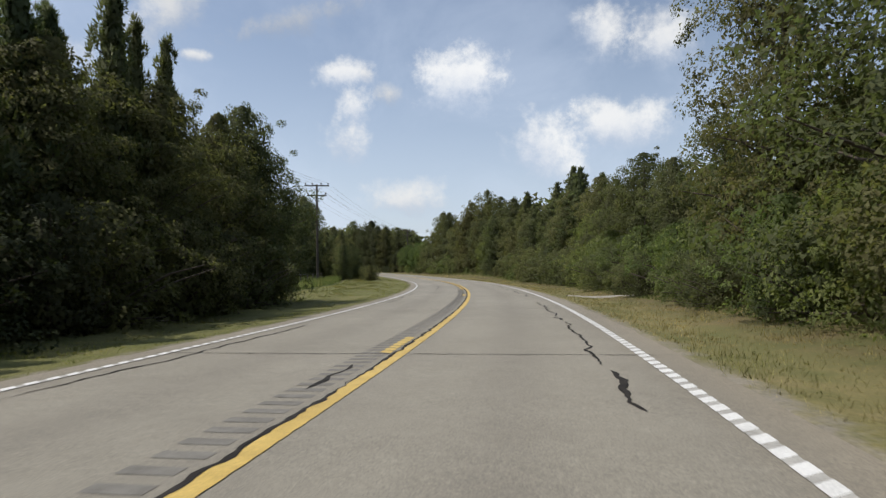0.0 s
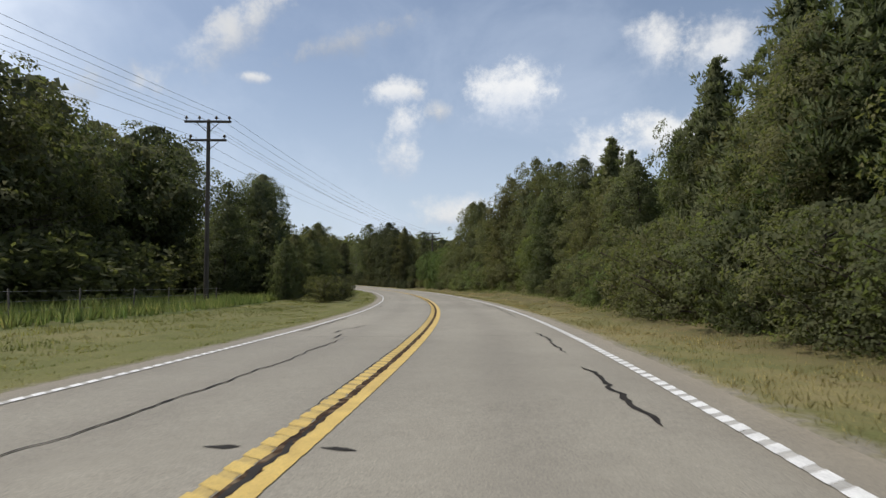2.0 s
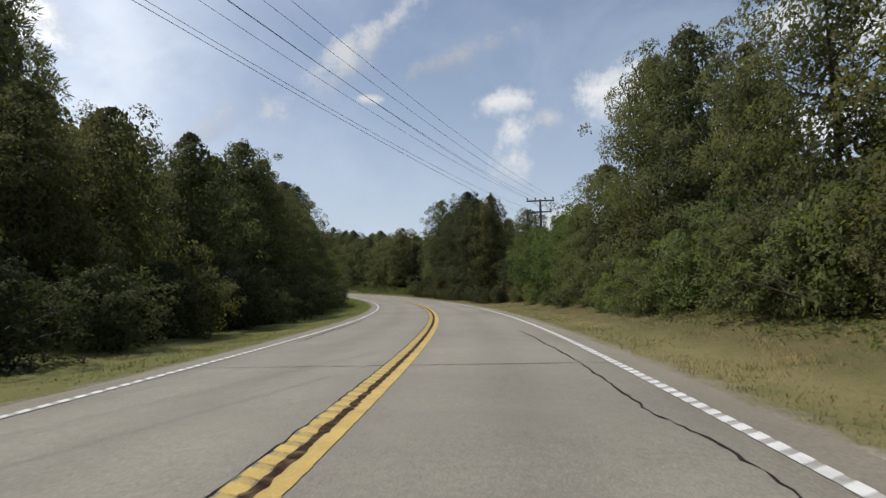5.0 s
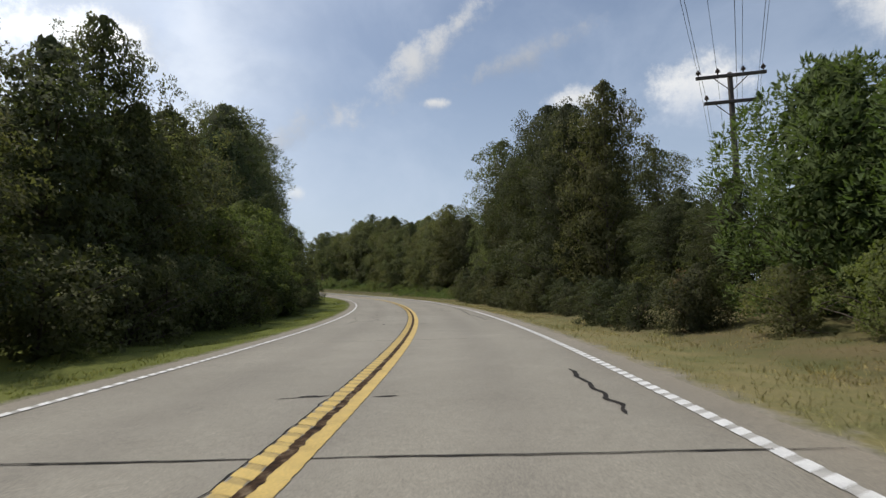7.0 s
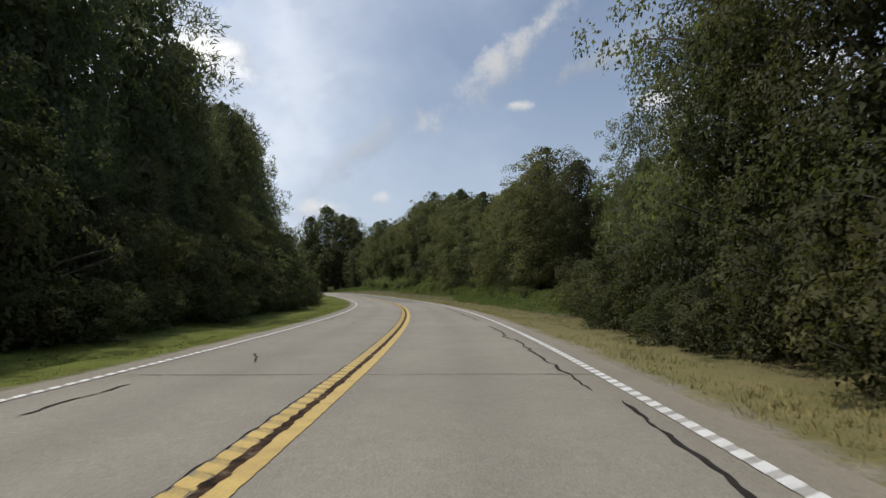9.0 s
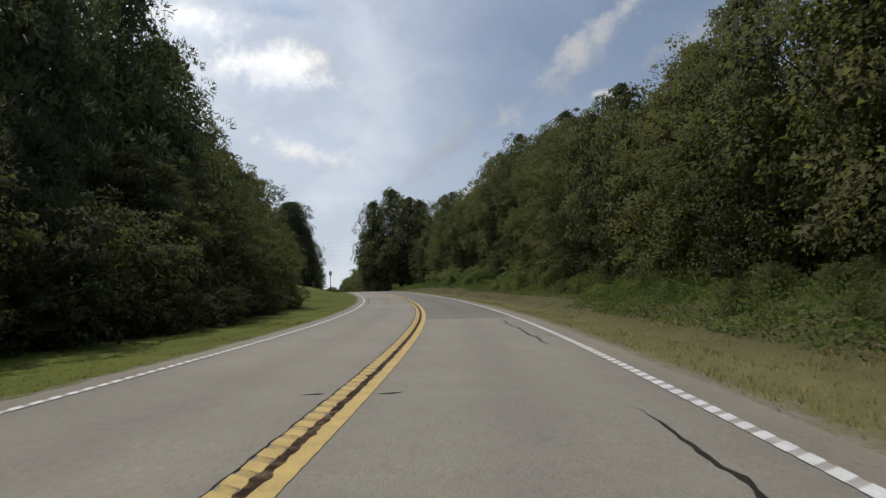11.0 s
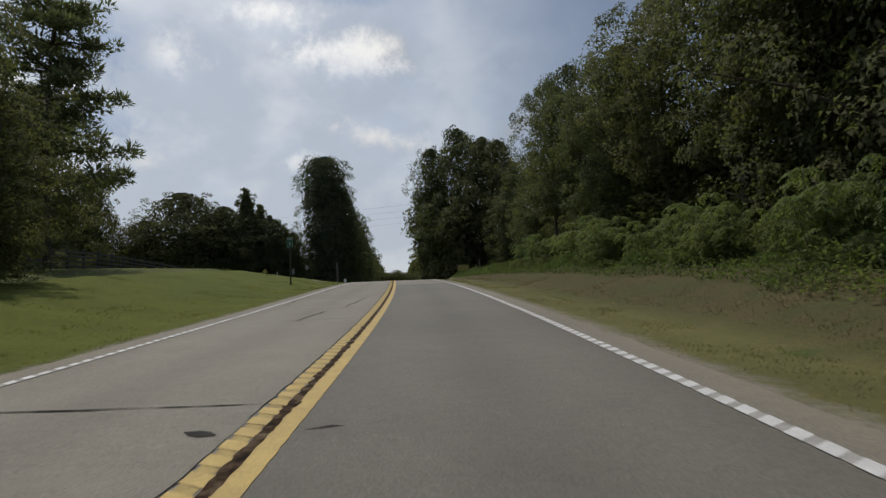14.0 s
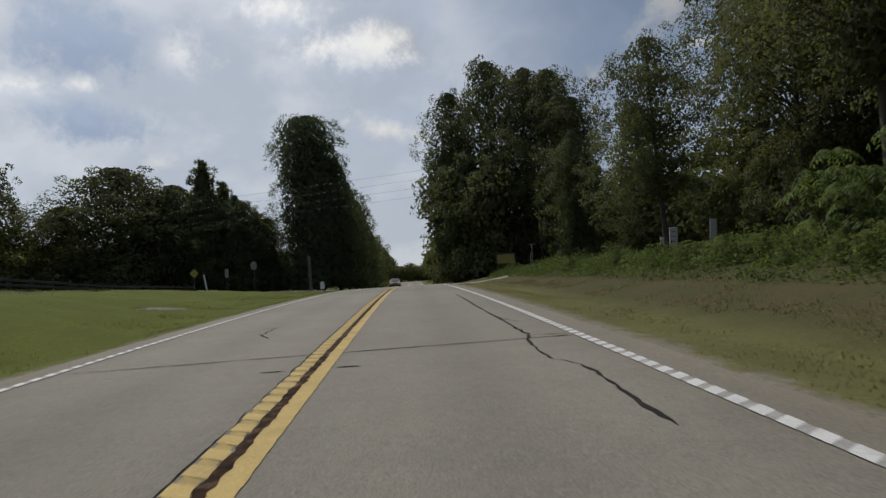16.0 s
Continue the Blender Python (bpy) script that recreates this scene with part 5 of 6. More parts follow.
def line_on_road(name, label, u, width, s0, s1, mats, scallop=0.0, skip=(), dip=0.0035):
    """A painted line over milled rumble grooves: every 0.305 m a painted bar and a worn dip."""
    pitch = 0.305
    n = int((s1 - s0) / pitch)
    V, F_, I = [], [], []
    for i in range(n):
        a = s0 + i * pitch
        if any(lo < a < hi for lo, hi in skip):
            continue
        for k, (f0, f1, lift, grow) in enumerate(((0.0, 0.62, 0.006, 1.0), (0.62, 1.0, dip, 1.0 - scallop))):
            w = width / 2 * grow * (1 + 0.06 * noise.noise((a * 1.7, u, k)))
            lean = 0.05 * (1 if u >= 0 else -1)
            b = len(V)
            for f, sg in ((f0, -1), (f0, 1), (f1, 1), (f1, -1)):
                V.append((a + f * pitch + lean * sg, u + sg * w, lift))
            F_.append((b, b + 1, b + 2, b + 3))
            I.append(k)
    V = np.array(V)
    me = mesh_from(name, at(V[:, 0], V[:, 1], V[:, 2], land=False), F_, mats, I)
    return part(name, me, road, label)


line_on_road("edge_line", "scalloped white edge line", 3.5, 0.145, -12, 500, [M_WHITE, M_WHITE_WORN], 0.1)
line_on_road("edge_line", "scalloped white edge line", -3.5, 0.125, -12, 500, [M_WHITE, M_WHITE_WORN], 0.1)
line_on_road("centre_line", "yellow centre line", 0.125, 0.17, -12, 500, [M_YELLOW, M_YELLOW], 0.05, dip=0.006)
line_on_road("centre_line", "worn scalloped yellow centre line", -0.125, 0.18, 8.4, 500, [M_YELLOW, M_YELLOW_WORN], 0.24, skip=((10.3, 29.5), (31.5, 39.5)))


def grooves(s0, s1, u0, u1):
    V, F_ = [], []
    for i in range(int((s1 - s0) / 0.305)):
        a = s0 + i * 0.305
        b = len(V)
        j = 0.03 * noise.noise((a * 3, 1, 1))
        V += [(a, u0 + j, 0.0025), (a, u1 + j, 0.0025), (a + 0.15, u1 + j, 0.0025), (a + 0.15, u0 + j, 0.0025)]
        F_.append((b, b + 1, b + 2, b + 3))
    V = np.array(V)
    part("rumble_grooves", mesh_from("rumble_grooves", at(V[:, 0], V[:, 1], V[:, 2], land=False), F_, [M_GROOVE]), road)


grooves(-6, 40, -0.48, -0.1)


def crack(s0, u0, s1, u1, width, wander=0.06, seed=0.0, lift=0.004, jag=0.025):
    """A tar-filled crack from one place on the road to another."""
    long = math.hypot(s1 - s0, u1 - u0)
    n = max(4, int(long / 0.11))
    t = np.linspace(0, 1, n)
    ds, du = (s1 - s0) / long, (u1 - u0) / long
    off = np.array([wander * (noise.noise((x * long * 0.55, seed, 0)) + 0.5 * noise.noise((x * long * 1.9, seed, 4))) * min(1, 6 * x + 0.3, 6 * (1 - x) + 0.3) for x in t])
    off = off + np.array([jag * (noise.noise((x * long * 3.1, seed, 11)) + 0.6 * noise.noise((x * long * 7.3, seed, 14))) for x in t])
    w = np.array([width * (0.5 + 0.35 * noise.noise((x * long * 1.3, seed, 8)) + 0.4 * noise.noise((x * long * 5.0, seed, 18)) + 0.25 * noise.noise((x * long * 13.0, seed, 28))) * min(1, 10 * x + 0.15, 10 * (1 - x) + 0.15) for x in t])
    cs, cu = s0 + (s1 - s0) * t + du * off, u0 + (u1 - u0) * t - ds * off
    ls, lu, rs, ru = cs + du * w, cu - ds * w, cs - du * w, cu + ds * w
    ss, uu = np.stack([ls, rs], 1).ravel(), np.stack([lu, ru], 1).ravel()
    k = np.arange(n - 1) * 2
    V = at(ss, uu, np.full(len(ss), lift), land=False)
    f = np.stack([k, k + 1, k + 3, k + 2], 1)
    part("crack", mesh_from("crack", V, f, [M_TAR]), road)


# joints straight across, about every 10 m
JOINTS = [8.3, 18.6, 29.1, 39.5, 50.5, 61.2, 71.1, 81, 90.9, 101, 111.5, 122, 132, 142.5, 152.3, 162.4, 172.4, 183, 193.3, 203.5, 214, 225, 237.5, 248, 259, 270.8, 284.7, 296.9, 307, 318, 328]
for i, s in enumerate(JOINTS):
    whole = not 222 < s < 294
    crack(s + jitter(0.2), -3.7 + jitter(0.3), s + jitter(0.2), (4.0 if whole else -0.28), 0.02 + 0.008 * (i % 3 == 0), 0.03, i * 3.1, jag=0.014)
# along the outer wheel path: start, end, offset, width
for i, (a, b, u, w) in enumerate(((5, 7, 2.88, 0.1), (7.4, 13.8, 2.88, 0.06), (14.2, 15.1, 2.88, 0.1), (15.4, 23, 2.86, 0.06), (27.5, 31, 2.95, 0.07), (31.5, 36, 2.85, 0.09), (36.6, 39, 2.72, 0.06), (41.8, 45.3, 2.85, 0.09), (47, 51.5, 2.85, 0.06), (58.6, 67, 3.1, 0.045), (69, 72.6, 3.02, 0.09),
                                  (74.4, 77.4, 2.15, 0.05), (80, 83.3, 2.35, 0.035), (122, 131, 2.9, 0.05), (133.4, 136.6, 2.77, 0.08),
                                  (171, 184, 3.05, 0.06), (186.9, 206, 2.95, 0.07), (212, 221, 2.9, 0.05))):
    crack(a, u + jitter(0.05), b, u + jitter(0.1), w * 0.7, 0.2, 50 + i, jag=0.05)
# along the far lane's edge
for i, (a, b, u) in enumerate(((-2, 5, -3.05), (5, 13.5, -3.1), (23.4, 27, -3.08), (27, 34, -3.15), (52, 59, -3.3), (69.7, 73, -3.05), (87.7, 94.6, -2.95), (106, 118, -3.2), (151.2, 152.7, -2.55),
                                (169.7, 171.7, -2.72), (187.8, 190.6, -3.1), (232, 234.6, -3.06), (240, 256, -3.15), (272.7, 277.1, -3.2), (281, 288, -3.2))):
    crack(a, u, b, u + jitter(0.1), 0.035, 0.16, 90 + i)
# odd ones slanting across the far lane
for i, (a, u, b, v, w) in enumerate(((5.7, -0.3, 7.3, -0.3, 0.09), (37.8, -1.9, 50.2, -1.7, 0.045), (50.1, -1.95, 51.3, -2.0, 0.06), (51.7, -2.3, 54.6, -1.95, 0.06),                                     (134.5, -0.85, 134.7, -0.2, 0.05),                                     (174, -1.85, 175.6, -2.4, 0.05), (186.2, -1.9, 187, -1.95, 0.06), (233, -0.42, 233.7, -0.4, 0.1), (232.2, -2.5, 233, -2.7, 0.05), (271, -1.05, 276, -0.75, 0.055),
                                    (267.1, -1.7, 269.7, -1.4, 0.055), (267, -2.0, 267.2, -0.3, 0.05))):
    crack(a, u, b, v, w * 0.6, 0.15, 130 + i)


def winding(points, width, seed):
    for i, ((a, u), (b, v)) in enumerate(zip(points, points[1:])):
        crack(a, u, b, v, width, 0.05, seed + i * 1.7, jag=0.045)


# hooked and branching cracks
winding([(170.4, 3.25), (166.2, 3.08), (163.5, 3.02), (161.8, 3.0), (160, 2.93), (157.8, 2.83), (155.9, 2.8), (153.5, 2.93), (152.3, 2.95)], 0.045, 401)
winding([(166.4, 2.23), (164.6, 2.12), (163.3, 1.94), (162.3, 1.97), (161.2, 2.17), (160.5, 2.24)], 0.035, 411)
winding([(164.5, 2.14), (164.4, 3.6)], 0.02, 421)
winding([(161.2, -2.4), (161.4, 0.4), (161.3, 2.1), (161.5, 3.1)], 0.025, 425)
winding([(160.3, -2.9), (161.2, -2.0), (161.4, -0.4)], 0.025, 431)
winding([(109, 2.73), (101, 2.96), (97, 2.95), (95.2, 3.14), (93.5, 2.98), (91.8, 3.06)], 0.03, 301)
winding([(91.2, 2.23), (90.3, 2.33), (89.5, 2.45), (89, 2.63), (88.9, 3.44)], 0.035, 311)
winding([(89, 2.63), (88.8, 2.53), (88.55, 2.54)], 0.05, 317)
winding([(89.7, -0.81), (89.9, -0.54), (90.2, -0.47), (90.6, -0.6)], 0.025, 321)
winding([(151.2, -2.67), (152.2, -2.36), (153, -2.43), (154.3, -2.53), (155, -2.74)], 0.03, 331)
winding([(153.1, -2.49), (152.7, -2.05), (152.35, -1.68), (152.8, -1.75), (153.3, -2.22)], 0.035, 337)
winding([(152.3, -1.46), (153.5, -1.49), (154.6, -1.67), (155.5, -1.94), (156, -1.48)], 0.03, 343)
winding([(155.3, -2.65), (156.3, -2.77), (156.7, -2.29), (157.6, -1.8), (159, -1.78)], 0.025, 349)
winding([(152.1, 2.89), (151.5, 2.95), (151.85, 2.98), (151.5, 3.48)], 0.035, 353)
winding([(149.6, -1.05), (149.9, -1.1), (150.2, -1.07)], 0.09, 359)
winding([(300.6, -2.13), (301.3, -1.64), (300.1, -1.7), (299.3, -1.33)], 0.025, 363)
winding([(310.4, 2.82), (302, 2.8), (299.4, 2.82), (297.4, 2.84), (296.3, 2.68), (295.3, 2.68), (294.9, 2.86), (294.2, 2.88), (292.6, 2.84)], 0.04, 371)
winding([(297.2, 3.41), (297.4, 2.84)], 0.028, 381)
winding([(299.2, 3.06), (300, 2.88)], 0.025, 385)
# the open seam beside the yellow line
for i, s in enumerate(np.arange(-6, 330, 12.0)):
    if s < 38:
        crack(s, 0.03, s + 12.2, 0.03, 0.05, 0.03, 200 + i, 0.0078, 0.06)
    else:
        crack(s, -0.228, s + 12.2, -0.228, 0.014, 0.02, 260 + i, 0.0065, 0.03)


# scars left by old markers on both sides of the middle
for i, s in enumerate((22.6, 41, 64.5, 85.2, 134.6, 149.8, 160.2, 180.7, 187, 207, 233.4, 258, 295.7)):
    for u in (-0.46, 0.42):
        crack(s + jitter(0.06), u - 0.15, s + jitter(0.06), u + 0.13, 0.075, 0.05, 500 + 2 * i + u, 0.0035, 0.03)


def seam():
    s = np.arange(38, 345, 0.07)
    wob = np.array([[0.025 * noise.noise((a * 2.1, 1.0, k)) + 0.035 * noise.noise((a * 6.3, 2.0, k)) + 0.025 * noise.noise((a * 15.0, 3.0, k)) for k in (0.0, 7.0)] for a in s])
    part("rotten_seam", strip("rotten_seam", s, np.array([-0.04, 0.05]) + wob, [0.0072, 0.0072], [M_SEAM], land=False), road, "brown crumbling seam")


seam()


def patch():
    s = np.arange(222, 290.1, 1.0)
    part("resurfaced_lane", strip("resurfaced_lane", s, [0.22, 1.75, 3.3, 3.42], [0.0018, -0.002, 0.001, 0.001], [M_NEW_ASPHALT], land=False), road, "darker newer asphalt")


patch()


# ---- side road, gravel track ----
def side_road():
    u = np.arange(-4.2, -75, -2.0)
    V = np.concatenate([at(np.full(len(u), 347 + k), u, np.where(u > -6, 0.0, 0.07), land=True) for k in (-3.4 , -1.1, 1.1, 3.4)])
    n = len(u)
    F_ = [(k * n + i, k * n + i + 1, (k + 1) * n + i + 1, (k + 1) * n + i) for k in range(3) for i in range(n - 1)]
    structure("side_road", mesh_from("side_road", V, F_, [M_ASPHALT]), "worn asphalt side road joining at the crest", "road")


side_road()


def gravel_track(s0, u0, s1, u1, w, label):
    t = np.linspace(0, 1, 14)
    s, u = s0 + (s1 - s0) * t, u0 + (u1 - u0) * t ** 1.3
    wob = np.array([0.25 * noise.noise((x * 6, 2, 7)) for x in t])
    V = np.concatenate([at(s + k * w + wob, u, 0.07 * np.sin(math.pi * np.clip(t, 0.02, 0.98)) ** 0.3 - (0.06 if abs(k) == 1 else 0.0)) for k in (-1, -0.4, 0.4, 1)])
    F_ = [(k * 14 + i, k * 14 + i + 1, (k + 1) * 14 + i + 1, (k + 1) * 14 + i) for k in range(3) for i in range(13)]
    structure("gravel_track", mesh_from("gravel_track", V, F_, [M_PALE]), label, "track")


M_PALE = simple("pale_gravel", [(0.3, (0.24, 0.215, 0.17)), (0.7, (0.36, 0.33, 0.28))], 2.0, 0.9, 0.5, 0.02, 30)
gravel_track(29.3, 5.0, 26.8, 7.8, 0.45, "short pale gravel track crossing the verge")
gravel_track(307.6, -7.25, 309.2, -6.4, 0.3, "small bare sandy scar in mown lawn")
gravel_track(336, 4.4, 333, 18, 1.4, "pale gravel drive entering the wood")


# ---- poles and wires ----
M_POLE = simple("weathered_pole", [(0.3, (0.065, 0.053, 0.042)), (0.7, (0.125, 0.105, 0.085))], 3, 0.9, 0.5, 0.02, 30, squeeze=(1, 1, 0.15))
M_WIRE = simple("dark_wire", [(0.3, (0.04, 0.04, 0.04)), (0.7, (0.07, 0.07, 0.07))], 3, 0.5, 0.1, 0.002, 30, metal=0.6)
M_GLASS = simple("brown_insulator", [(0.3, (0.05, 0.03, 0.02)), (0.7, (0.1, 0.07, 0.05))], 6, 0.25, 0.05, 0.002, 30)


def box_bm(bm, size, m, bevel=0.01):
    r = bmesh.ops.create_cube(bm, size=1.0, matrix=m @ Matrix.Diagonal((*size, 1)))
    if bevel:
        edges = list({e for v in r["verts"] for e in v.link_edges})
        bmesh.ops.bevel(bm, geom=edges, offset=bevel, segments=1, affect="EDGES")


def box_mesh(name, size, mat, m=Matrix(), bevel=0.01):
    bm = bmesh.new()
    box_bm(bm, size, m, bevel)
    return bm_mesh(name, bm, mat)


def lathe(name, rings, mat, sides=10):
    """A turned shape: rings of (radius, z)."""
    a = np.arange(sides) * 2 * math.pi / sides
    V = np.concatenate([np.c_[r * np.cos(a), r * np.sin(a), np.full(sides, z)] for r, z in rings])
    F_ = [(i * sides + k, i * sides + (k + 1) % sides, (i + 1) * sides + (k + 1) % sides, (i + 1) * sides + k) for i in range(len(rings) - 1) for k in range(sides)]
    return mesh_from(name, V, F_, [mat], smooth=True)


INSULATOR = lathe("insulator", [(0.001, 0.27), (0.05, 0.26), (0.06, 0.2), (0.11, 0.16), (0.06, 0.14), (0.12, 0.09), (0.04, 0.07), (0.025, 0.0), (0.02, -0.06)], M_GLASS)
ARM_TURN = radians(12)
HANGERS = [(-1.4, 0), (-0.55, 0), (0.55, 0), (1.4, 0), (-1.1, -1.25), (1.1, -1.25)]


def utility_pole(x, y, ground, top):
    root = tagged(new("utility_pole"), "weathered wooden utility pole with two crossarms", "utility pole", "utility poles")
    root.matrix_basis = Matrix.LocRotScale(Vector((x, y, ground)), Euler((0, 0, ARM_TURN)), None)
    h = top - ground
    part("pole", lathe("pole", [(0.17, -0.5), (0.165, 0), (0.14, h * 0.6), (0.118, h + 0.12), (0.1, h + 0.18), (0.001, h + 0.2)], M_POLE, 12), root)
    for long, drop in ((3.05, 0.0), (2.45, 1.25)):
        arm = part("crossarm", box_mesh("crossarm", (long, 0.12, 0.15), M_POLE, bevel=0.015), root, m=pose(0, -0.15, h - drop))
        for sg in (-1, 1):
            a, b = np.array([sg * 0.75, 0.0, -0.06]), np.array([0.0, 0.02, -0.75])
            tv, tf = tubes([np.c_[np.stack([a, b]), [0.022, 0.022]]], 5)
            part("brace", mesh_from("brace", tv, tf, [M_POLE]), arm)
        for hx, hz in HANGERS:
            if (hz == 0) == (drop == 0):
                part("insulator", INSULATOR, arm, m=pose(hx, 0, 0.12))
    return root


POLES = [(-19.4, -10.5, 12.6, 0.2), (-18.5, 72.8, 11.7, -0.4), (-17.25, 155.7, 11.1, 0.6), (-16.3, 239.0, 13.4, 2.6)]
for x, y, top, ground in POLES:
    utility_pole(x, y, ground, top)


def wire(name, a, b, sag, label, radius=0.009):
    t = np.linspace(0, 1, 28)[:, None]
    p = np.array(a) + (np.array(b) - np.array(a)) * t
    p[:, 2] -= sag * 4 * t[:, 0] * (1 - t[:, 0])
    tv, tf = tubes([np.c_[p, np.full(len(p), radius)]], 5)
    root = tagged(new(name), label, "power line", "overhead wires")
    part("cable", mesh_from(name, tv, tf, [M_WIRE], smooth=True), root)


for (x0, y0, t0, _), (x1, y1, t1, _) in zip(POLES, POLES[1:]):
    for hx, hz in HANGERS:
        c, s_ = math.cos(ARM_TURN), math.sin(ARM_TURN)
        wire("power_line", (x0 + c * hx, y0 + s_ * hx - 0.15, t0 + hz + 0.36), (x1 + c * hx, y1 + s_ * hx - 0.15, t1 + hz + 0.36), 1.5, "dark sagging overhead power line between wooden poles")
    wire("power_line", (x0 + 0.2, y0, t0 - 2.4), (x1 + 0.2, y1, t1 - 2.4), 1.0, "thin sagging cable below the crossarms", 0.009)
for k in range(4):
    a, b = at(378, -34, 14.5 - 1.1 * k, False), at(366, 24, 17.5 - 1.25 * k, False)
    wire("power_line", a, b, 0.4, "dark overhead power line crossing the road", 0.012)

# ---- fences ----
M_OLDWOOD = simple("old_fence_wood", [(0.3, (0.07, 0.06, 0.05)), (0.7, (0.15, 0.13, 0.11))], 4, 0.9, 0.5, 0.02, 40, squeeze=(1, 1, 0.3))
M_DARKBOARD = simple("dark_fence_board", [(0.3, (0.035, 0.032, 0.03)), (0.7, (0.07, 0.064, 0.06))], 4, 0.85, 0.4, 0.01, 40)
M_STEEL = simple("dull_steel", [(0.3, (0.16, 0.16, 0.15)), (0.7, (0.28, 0.28, 0.27))], 6, 0.6, 0.2, 0.004, 60, metal=0.5)


def field_fence():
    root = tagged(new("wire_fence"), "old wire field fence with wooden brace posts among weeds", "fence")
    steel = lathe("fence_post", [(0.035, -0.3), (0.035, 1.15), (0.001, 1.16)], M_OLDWOOD, 6)
    stout = lathe("fence_post", [(0.075, -0.3), (0.07, 1.2), (0.05, 1.26), (0.001, 1.27)], M_OLDWOOD, 9)
    for s in (36, 40.5, 52.5, 56.5, 60.5, 65, 69, 73, 77):
        part("fence_post", steel, root, m=Matrix.Translation(at(s, -14.4)) @ pose(0, 0, 0, jitter(4), jitter(4), 0))
    tops = []
    for s in (44.6, 46.6, 48.4):
        p = Vector(at(s, -14.3))
        part("fence_post", stout, root, "stout wooden post", m=Matrix.Translation(p) @ pose(0, 0, 0, jitter(3), jitter(3), 0))
        tops.append(np.array(p) + (0, 0, 0.95))
    for a, b in zip(tops, tops[1:]):
        tv, tf = tubes([np.c_[np.stack([a, b]), [0.05, 0.045]]], 7)
        part("brace_rail", mesh_from("brace_rail", tv, tf, [M_OLDWOOD], smooth=True), root, "wooden brace rail")
    for z in (0.35, 0.7, 1.05):
        p = np.array([at(s, -14.35, z) for s in np.arange(34, 79, 2.0)])
        tv, tf = tubes([np.c_[p, np.full(len(p), 0.006)]], 4)
        part("strand", mesh_from("strand", tv, tf, [M_STEEL]), root)


field_fence()


def board_fence():
    root = tagged(new("board_fence"), "dark four-board paddock fence along the grassy mound", "fence")
    post = box_mesh("fence_post", (0.16, 0.16, 1.9), M_DARKBOARD, pose(0, 0, 0.55), 0.02)
    marks = [(s, -21.5 - 0.06 * (s - 288)) for s in np.arange(288, 366, 2.44)]
    for s, u in marks:
        part("fence_post", post, root, m=Matrix.Translation(at(s, u)) @ pose(0, 0, 0, 0, 0, math.degrees(np.interp(s, CS, CH))))
    for (s0, u0), (s1, u1) in zip(marks, marks[1:]):
        for z in (0.3, 0.62, 0.94, 1.26):
            a, b = at(s0, u0 + 0.1, z), at(s1, u1 + 0.1, z)
            d = b - a
            m = Matrix.Translation(Vector((a + b) / 2)) @ Vector(d).to_track_quat("X", "Z").to_matrix().to_4x4()
            part("board", BOARD, root, m=m)


BOARD = box_mesh("board", (2.46, 0.035, 0.15), M_DARKBOARD, bevel=0.006)
board_fence()

# ---- signs and posts ----
M_GREEN_SIGN = simple("green_sign_face", [(0.3, (0.012, 0.13, 0.08)), (0.7, (0.02, 0.17, 0.1))], 3, 0.4, 0.05, 0.002, 60)
M_SIGN_WHITE = simple("sign_white", [(0.3, (0.62, 0.63, 0.6)), (0.7, (0.78, 0.78, 0.75))], 3, 0.45, 0.05, 0.002, 60)
M_SIGN_GREY = simple("sign_back", [(0.3, (0.24, 0.25, 0.25)), (0.7, (0.34, 0.35, 0.35))], 3, 0.5, 0.05, 0.002, 60, metal=0.3)
M_YELLOW_SIGN = simple("yellow_sign_face", [(0.3, (0.28, 0.23, 0.06)), (0.7, (0.4, 0.33, 0.08))], 3, 0.5, 0.05, 0.002, 60)
M_GREEN_POST = simple("green_steel_post", [(0.3, (0.06, 0.09, 0.07)), (0.7, (0.1, 0.13, 0.1))], 5, 0.6, 0.1, 0.003, 50)


def facing(s, u, back=True):
    """A pose at the roadside whose -y looks back along the road, to those who drive up it."""
    return Matrix.Translation(at(s, u)) @ pose(0, 0, 0, 0, 0, math.degrees(np.interp(s, CS, CH)) + (0 if back else 180))


def lettering(text, size, mat):
    cu = bpy.data.curves.new("lettering", "FONT")
    cu.body, cu.size, cu.align_x, cu.align_y, cu.extrude = text, size, "CENTER", "CENTER", 0.002
    ob = bpy.data.objects.new("lettering", cu)
    scene.collection.objects.link(ob)
    bpy.context.view_layer.update()
    me = bpy.data.meshes.new_from_object(ob.evaluated_get(bpy.context.evaluated_depsgraph_get()))
    bpy.data.objects.remove(ob)
    me.materials.clear()
    me.materials.append(mat)
    return me


def plate(name, w, h, mat, r=0.04):
    """A thin upright plate with rounded corners, facing -y."""
    bm = bmesh.new()
    pts = []
    for cx, cz, a0 in ((w / 2 - r, h / 2 - r, 0), (-w / 2 + r, h / 2 - r, 90), (-w / 2 + r, -h / 2 + r, 180), (w / 2 - r, -h / 2 + r, 270)):
        for k in range(5):
            a = radians(a0 + 22.5 * k)
            pts.append((cx + r * math.cos(a), cz + r * math.sin(a)))
    f = bm.faces.new([bm.verts.new((x, -0.004, z)) for x, z in pts][::-1])
    g = bmesh.ops.extrude_face_region(bm, geom=[f])
    bmesh.ops.translate(bm, verts=[v for v in g["geom"] if isinstance(v, bmesh.types.BMVert)], vec=(0, 0.008, 0))
    bmesh.ops.recalc_face_normals(bm, faces=bm.faces)
    return bm_mesh(name, bm, mat)


